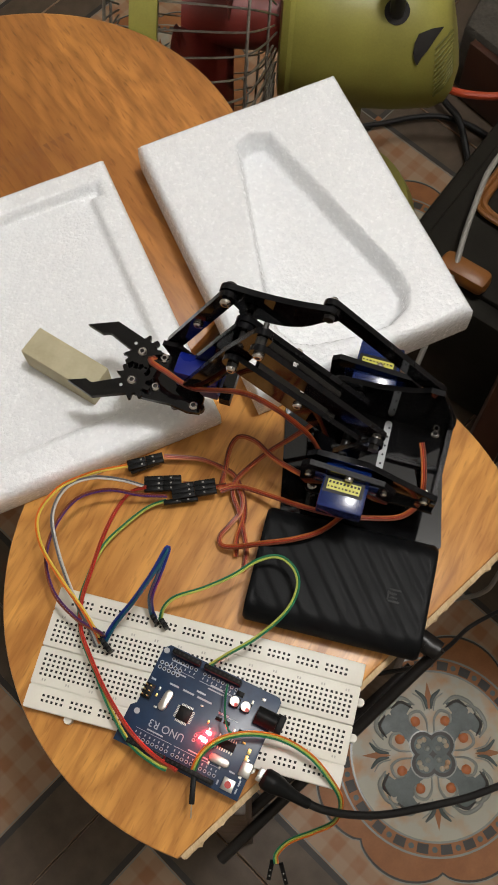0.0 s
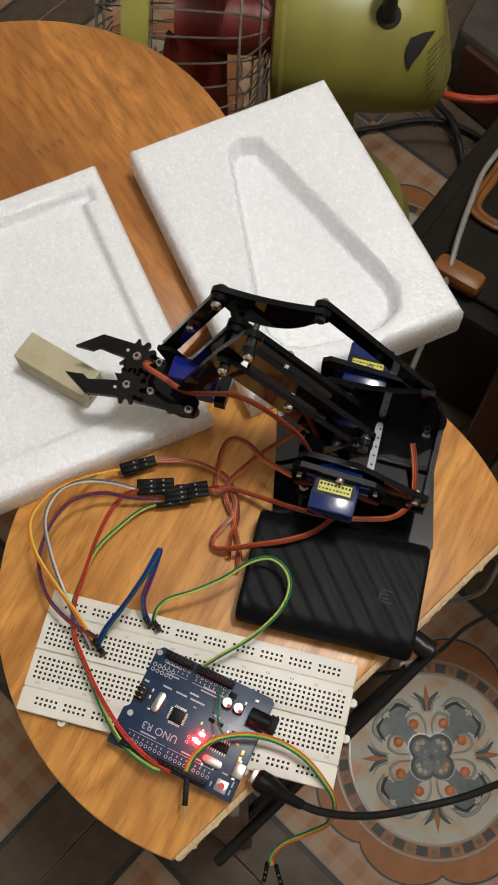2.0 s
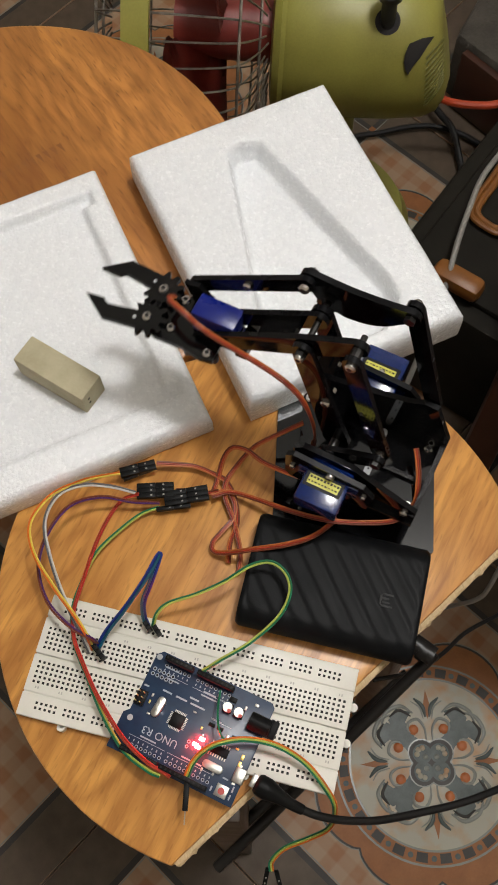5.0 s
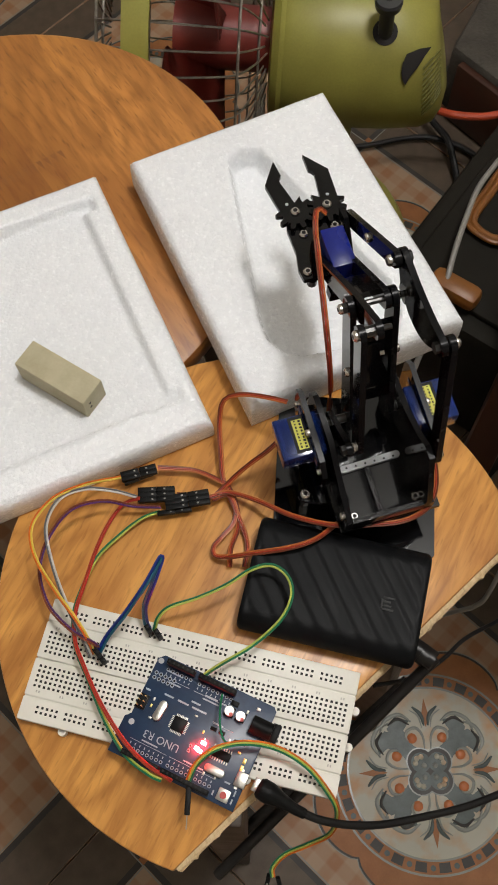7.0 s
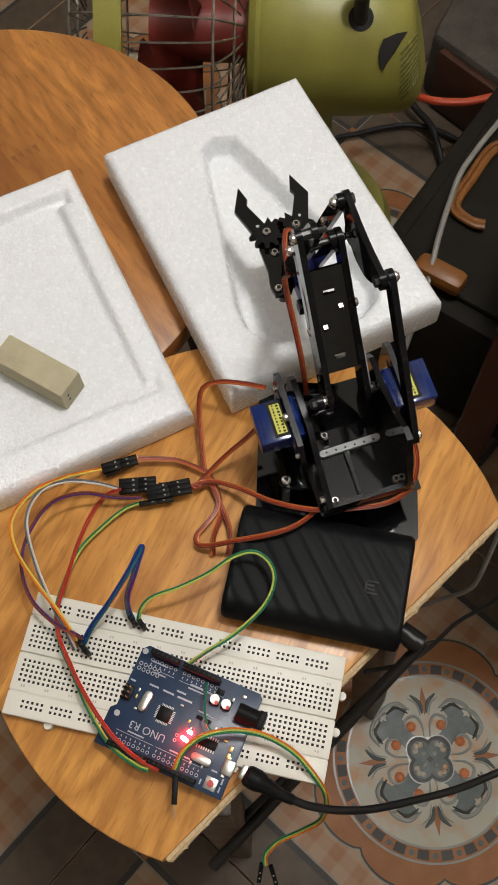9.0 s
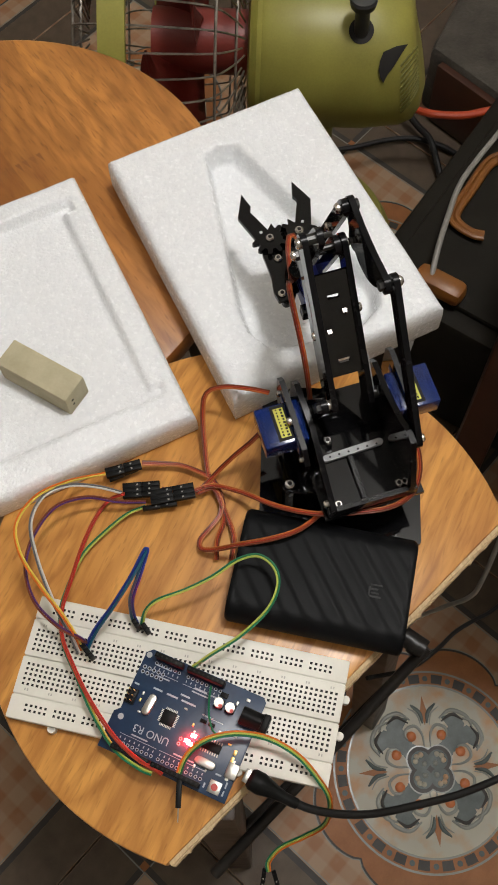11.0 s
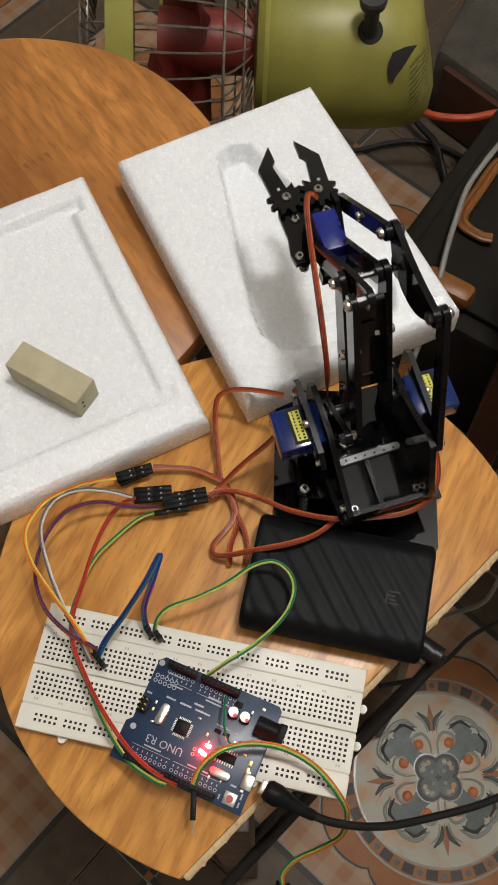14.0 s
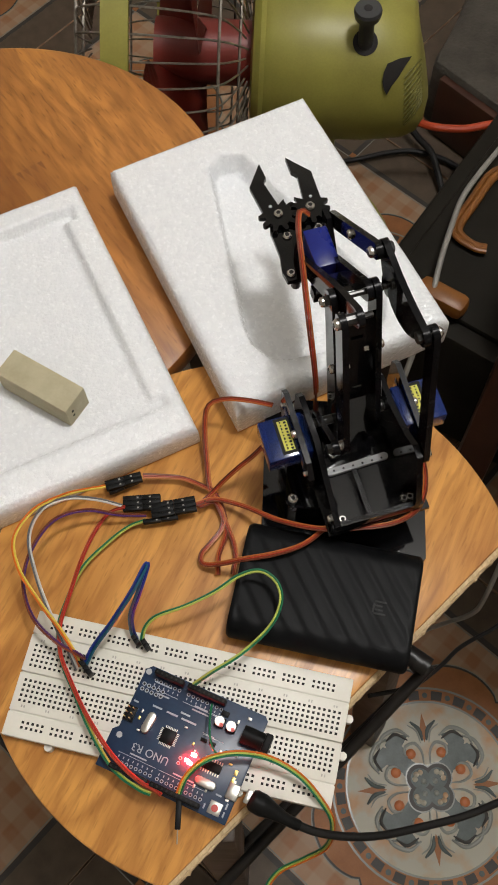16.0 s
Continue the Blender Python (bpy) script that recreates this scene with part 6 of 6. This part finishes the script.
    ribbon_cable("jumper_wire", "orange, yellow and green jumper wires hanging off the stool", [(0.0110, -0.0410, 0.0210), (0.0130, -0.0330, 0.0260), (0.0180, -0.0260, 0.0300), (0.0250, -0.0210, 0.0310), (0.0360, -0.0170, 0.0300), (0.0500, -0.0160, 0.0260), (0.0650, -0.0200, 0.0200), (0.0770, -0.0280, 0.0135), (0.0850, -0.0360, 0.0000), (0.0860, -0.0460, -0.0300), (0.0770, -0.0540, -0.0450), (0.0660, -0.0620, -0.0550), (0.0610, -0.0700, -0.0620), (0.0620, -0.0750, -0.0660)], ['orange', 'lime', 'green'], 0.0005)
    ribbon_cable("jumper_wire", "single green jumper wire bent over the circuit board", [(0.0170, 0.0030, 0.0210), (0.0180, -0.0040, 0.0260), (0.0200, -0.0120, 0.0300), (0.0230, -0.0180, 0.0310), (0.0260, -0.0200, 0.0300)], ['green'])
    ribbon_cable("servo_cable", "brown red and orange servo cable looping over a power bank", [(0.0550, 0.1030, 0.0240), (0.0450, 0.0900, 0.0275), (0.0320, 0.0820, 0.0275), (0.0150, 0.0770, 0.0210), (0.0020, 0.0750, 0.0100), (-0.0060, 0.0750, 0.0060), (-0.0080, 0.0800, 0.0050), (-0.0050, 0.0870, 0.0040), (-0.0010, 0.0960, 0.0040), (-0.0020, 0.1040, 0.0050), (-0.0080, 0.1100, 0.0060), (-0.0150, 0.1050, 0.0080)], ["brown", "servo_red", "servo_orange"], 0.0005)
    ribbon_cable("servo_cable", "brown red and orange servo cable lying on the stool", [(-0.0500, 0.1160, 0.0080), (-0.0410, 0.1180, 0.0070), (-0.0290, 0.1200, 0.0060), (-0.0170, 0.1180, 0.0060), (-0.0090, 0.1150, 0.0060), (-0.0020, 0.1060, 0.0040), (0.0020, 0.0940, 0.0040), (0.0010, 0.0820, 0.0040), (0.0030, 0.0710, 0.0040)], ["brown", "servo_red", "servo_orange"], 0.0005)
    ribbon_cable("servo_cable", "short brown red and orange servo cable at a connector", [(-0.0350, 0.1030, 0.0080), (-0.0290, 0.1050, 0.0060), (-0.0190, 0.1060, 0.0060), (-0.0120, 0.1080, 0.0080)], ["brown", "servo_red", "servo_orange"], 0.0005)
    housing("connector", (-0.068, 0.105, 0.009), (-0.05, 0.115, 0.009), 0.0029, 0.0032, 2, "black crimp connector joining servo cable and jumpers")
    housing("connector", (-0.056, 0.097, 0.009), (-0.036, 0.103, 0.009), 0.0029, 0.0032, 3, "black crimp connector lying on the stool")
    housing("connector", (-0.04, 0.096, 0.009), (-0.017, 0.106, 0.009), 0.0029, 0.0032, 3, "black crimp connector with white contact windows")
    housing("connector", (-0.066, 0.103, 0.006), (-0.052, 0.113, 0.006), 0.0026, 0.0028, 1, "single black crimp connector lying on the stool")
    housing("connector", (-0.043, 0.09, 0.007), (-0.025, 0.097, 0.007), 0.0026, 0.0028, 1, "single black crimp connector lying on the stool")
    # plugs in the breadboard
    for x, y, rot, n in ((-0.0520, 0.0095, -38, 6), (-0.0285, 0.0262, -42, 2), (-0.0232, 0.0252, -42, 2)):
        t = thing("pin_plug", "dark pin plugs pushed into the breadboard", "connector", pose(x, y, 0.0086, 0, 0, rot))
        for i in range(n):
            bm = bmesh.new()
            box(bm, ((i - (n - 1) / 2) * 0.00254, 0, 0.0045), (0.0024, 0.0026, 0.0088), bevel=0.0002)
            part("plug_body", bm, BLACK_PLASTIC, t)
    # loose jumper plug with a bare pin beside the circuit board
    t = thing("pin_plug", "black jumper plug with a bare silver pin", "connector")
    bm = bmesh.new()
    vs = box(bm, (0, 0, 0), (0.0026, 0.0140, 0.0026), bevel=0.0003)
    bmesh.ops.transform(bm, matrix=pose(0.0132, -0.0485, 0.0205, 0, 0, 11), verts=vs)
    part("plug_body", bm, BLACK_PLASTIC, t)
    bm = bmesh.new()
    rod(bm, (0.0145, -0.0550, 0.0205), (0.0158, -0.0615, 0.0205), 0.00032, 8)
    part("pin", bm, TIN, t)
    # ends of the hanging jumper wires
    for dx in (-0.002, 0.003):
        housing("connector", (0.0617 + dx, -0.0745, -0.066), (0.0640 + 2 * dx, -0.0840, -0.076), 0.0026, 0.0026, 1, "black plug at the end of a hanging jumper wire")
    # usb lead: moulded plug and cable
    t = thing("usb_cable", "black usb cable plugged into the circuit board", "cable")
    bm = bmesh.new()
    line = smooth_line([(0.0445, -0.0345, 0.0152), (0.0485, -0.0358, 0.0152), (0.0530, -0.0370, 0.0150), (0.0580, -0.0385, 0.0142), (0.0640, -0.0402, 0.0128), (0.0690, -0.0412, 0.0105)], 5)
    rad = list(np.interp(np.linspace(0, 1, len(line)), [0, 0.08, 0.3, 0.55, 0.75, 1], [0.0042, 0.0052, 0.0054, 0.0038, 0.0028, 0.0026]))
    tube(bm, None, [float(v) for v in rad], seg=14, line=line)
    part("moulded_plug", bm, BLACK_PLASTIC, t)
    bm = bmesh.new()
    box(bm, (0.0432, -0.0341, 0.0150), (0.003, 0.0066, 0.0018), rot=-14, bevel=0.0003)
    part("metal_tip", bm, TIN, t)
    bm = bmesh.new()
    tube(bm, [(0.0680, -0.0410, 0.0108), (0.0780, -0.0420, 0.0060), (0.0930, -0.0405, -0.0040), (0.1100, -0.0360, -0.0140), (0.1310, -0.0270, -0.0260), (0.1520, -0.0170, -0.0360), (0.1700, -0.0060, -0.0440), (0.2020, 0.0150, -0.0600), (0.26, 0.05, -0.16), (0.32, 0.08, -0.35), (0.36, 0.09, -0.448)], 0.0020, seg=12)
    part("lead", bm, CABLE, t)


wiring()


# ---- cables that follow the arm: chains of short rigid pieces ----
CHAINS = []


def chain(name, label, path_at, pieces, colours, r=0.0005):
    """path_at(pose row) gives the cable's points; each piece is a short bundle of strands."""
    t = thing(name, label, "wire")
    t.parent = None
    tab = np.array(JOINTS)
    spans = []
    for row in (JOINTS[0], JOINTS[20], JOINTS[33]):
        line = path_at(row)
        spans.append(sum((b - a).length for a, b in zip(line, line[1:])) / pieces)
    size = max(spans) * 1.06
    bits = []
    k = (len(colours) - 1) / 2
    meshes = []
    for i, c in enumerate(colours):
        for q in (1.0, 0.965):
            bm = bmesh.new()
            vs = rod(bm, (-size / 2, (i - k) * 2 * r, 0), (size / 2, (i - k) * 2 * r, 0), r * q, 8)
            bmesh.ops.delete(bm, geom=[f for f in bm.faces if len(f.verts) > 4], context="FACES_ONLY")
            for f in bm.faces:
                f.smooth = True
            me = bpy.data.meshes.new("strand")
            bm.to_mesh(me)
            bm.free()
            me.materials.append(W[c])
            meshes.append(me)
    for n in range(pieces):
        p = new("cable_piece")
        p.parent = t
        for me in meshes[n % 2::2]:
            s = new("strand", me)
            s.parent = p
        bits.append(p)
    CHAINS.append((bits, path_at, pieces))


def even(line, n):
    """n + 1 points at even distances along a line."""
    d = [0.0]
    for a, b in zip(line, line[1:]):
        d.append(d[-1] + (b - a).length)
    out = []
    for i in range(n + 1):
        s = d[-1] * i / n
        j = max(k for k in range(len(d)) if d[k] <= s + 1e-12)
        j = min(j, len(line) - 2)
        f = (s - d[j]) / max(1e-9, d[j + 1] - d[j])
        out.append(line[j].lerp(line[j + 1], f))
    return out


def two_state(pa, pb):
    la, lb = even(smooth_line(pa, 8), 60), even(smooth_line(pb, 8), 60)

    def path(row):
        f = max(0.0, min(1.0, (178.0 - row[1]) / 59.0))
        return [a.lerp(b, f) for a, b in zip(la, lb)]
    return path


def arm_point(row, where, x, y, z):
    """A point of the turret or the gripper in the world."""
    t, yaw, a, b = row[0], radians(row[1]), radians(row[2]), radians(row[3])
    if where == "gripper":
        x += R0 + L1 * math.cos(a) + L2 * math.cos(b)
        z += ZS + L1 * math.sin(a) + L2 * math.sin(b)
    return Vector((AX + x * math.cos(yaw) - y * math.sin(yaw), AY + x * math.sin(yaw) + y * math.cos(yaw), z))


def gripper_lead(row):
    p0 = arm_point(row, "gripper", 0.0170, -0.0050, 0.0120)
    p01 = arm_point(row, "gripper", 0.0180, -0.0005, 0.0165)
    p1 = arm_point(row, "gripper", 0.0070, 0.0042, 0.0185)
    p2 = arm_point(row, "gripper", -0.0080, 0.0070, 0.0140)
    a = radians(row[2])
    p3 = arm_point(row, "turret", R0 + 0.66 * L1 * math.cos(a) + 0.010, 0.0170, ZS + 0.66 * L1 * math.sin(a) + 0.006)
    p4 = arm_point(row, "turret", R0 + 0.30 * L1 * math.cos(a) + 0.004, 0.0165, ZS + 0.30 * L1 * math.sin(a))
    p5 = arm_point(row, "turret", 0.0260, 0.0150, 0.0400)
    return smooth_line([p0, p01, p1, p2, p3, p4, p5], 10)


chain("servo_cable", "brown red and orange servo cable from the side servo", two_state([(0.0360, 0.1130, 0.0350), (0.0230, 0.1180, 0.0300), (0.0100, 0.1240, 0.0260), (-0.0010, 0.1320, 0.0220), (-0.0110, 0.1340, 0.0180), (-0.0150, 0.1280, 0.0120), (-0.0150, 0.1170, 0.0060), (-0.0150, 0.1060, 0.0060)], [(0.0150, 0.1380, 0.0350), (0.0090, 0.1310, 0.0300), (0.0020, 0.1260, 0.0220), (-0.0050, 0.1210, 0.0120), (-0.0110, 0.1140, 0.0060), (-0.0160, 0.1060, 0.0060)]), 30, ["brown", "servo_red", "servo_orange"])
chain("servo_cable", "brown red and orange servo cable looping on the stool", two_state([(0.0280, 0.1470, 0.0300), (0.0180, 0.1390, 0.0220), (0.0080, 0.1320, 0.0140), (-0.0010, 0.1230, 0.0080), (-0.0080, 0.1120, 0.0060), (-0.0070, 0.1040, 0.0050), (-0.0010, 0.0950, 0.0040), (0.0040, 0.0850, 0.0040), (0.0080, 0.0750, 0.0040), (0.0090, 0.0650, 0.0040)], [(0.0140, 0.1580, 0.0400), (0.0010, 0.1600, 0.0360), (-0.0130, 0.1610, 0.0300), (-0.0220, 0.1580, 0.0240), (-0.0220, 0.1480, 0.0160), (-0.0170, 0.1310, 0.0100), (-0.0120, 0.1170, 0.0060), (-0.0030, 0.1050, 0.0050), (0.0050, 0.0940, 0.0040), (0.0100, 0.0840, 0.0040), (0.0110, 0.0730, 0.0040)]), 38, ["brown", "servo_red", "servo_orange"])
chain("servo_cable", "long brown red and orange servo cable round the turret", two_state([(-0.0140, 0.1040, 0.0080), (-0.0050, 0.1090, 0.0080), (0.0110, 0.1070, 0.0120), (0.0310, 0.1020, 0.0220), (0.0510, 0.1000, 0.0280), (0.0700, 0.1030, 0.0280), (0.0840, 0.1070, 0.0300), (0.0910, 0.1160, 0.0340), (0.0900, 0.1270, 0.0400), (0.0870, 0.1380, 0.0440), (0.0850, 0.1430, 0.0460)], [(-0.0170, 0.1060, 0.0080), (-0.0080, 0.1110, 0.0080), (0.0090, 0.1090, 0.0120), (0.0300, 0.1010, 0.0240), (0.0520, 0.0990, 0.0300), (0.0720, 0.1040, 0.0300), (0.0880, 0.1100, 0.0300), (0.0980, 0.1180, 0.0340), (0.1000, 0.1270, 0.0400), (0.0980, 0.1350, 0.0460), (0.0950, 0.1400, 0.0500)]), 44, ["brown", "servo_red", "servo_orange"])
chain("servo_cable", "brown red and orange gripper servo cable along the arm", gripper_lead, 36, ["brown", "servo_red", "servo_orange"])


def cable_motions():
    for bits, path_at, n in CHAINS:
        rows = [[] for _ in bits]
        for row in joint_rows():
            pts = even(path_at(row), n)
            for i in range(n):
                a, b = pts[i], pts[i + 1]
                d = (b - a).normalized()
                y = Vector((0, 0, 1)).cross(d)
                y = y.normalized() if y.length > 0.05 else Vector((0, 1, 0))
                z = d.cross(y)
                m = Matrix((d, y, z)).transposed().to_4x4()
                m.translation = (a + b) / 2
                rows[i].append((row[0], m))
        for p, r in zip(bits, rows):
            walk(p, r[::2] if len(r) % 2 else r)


motions()
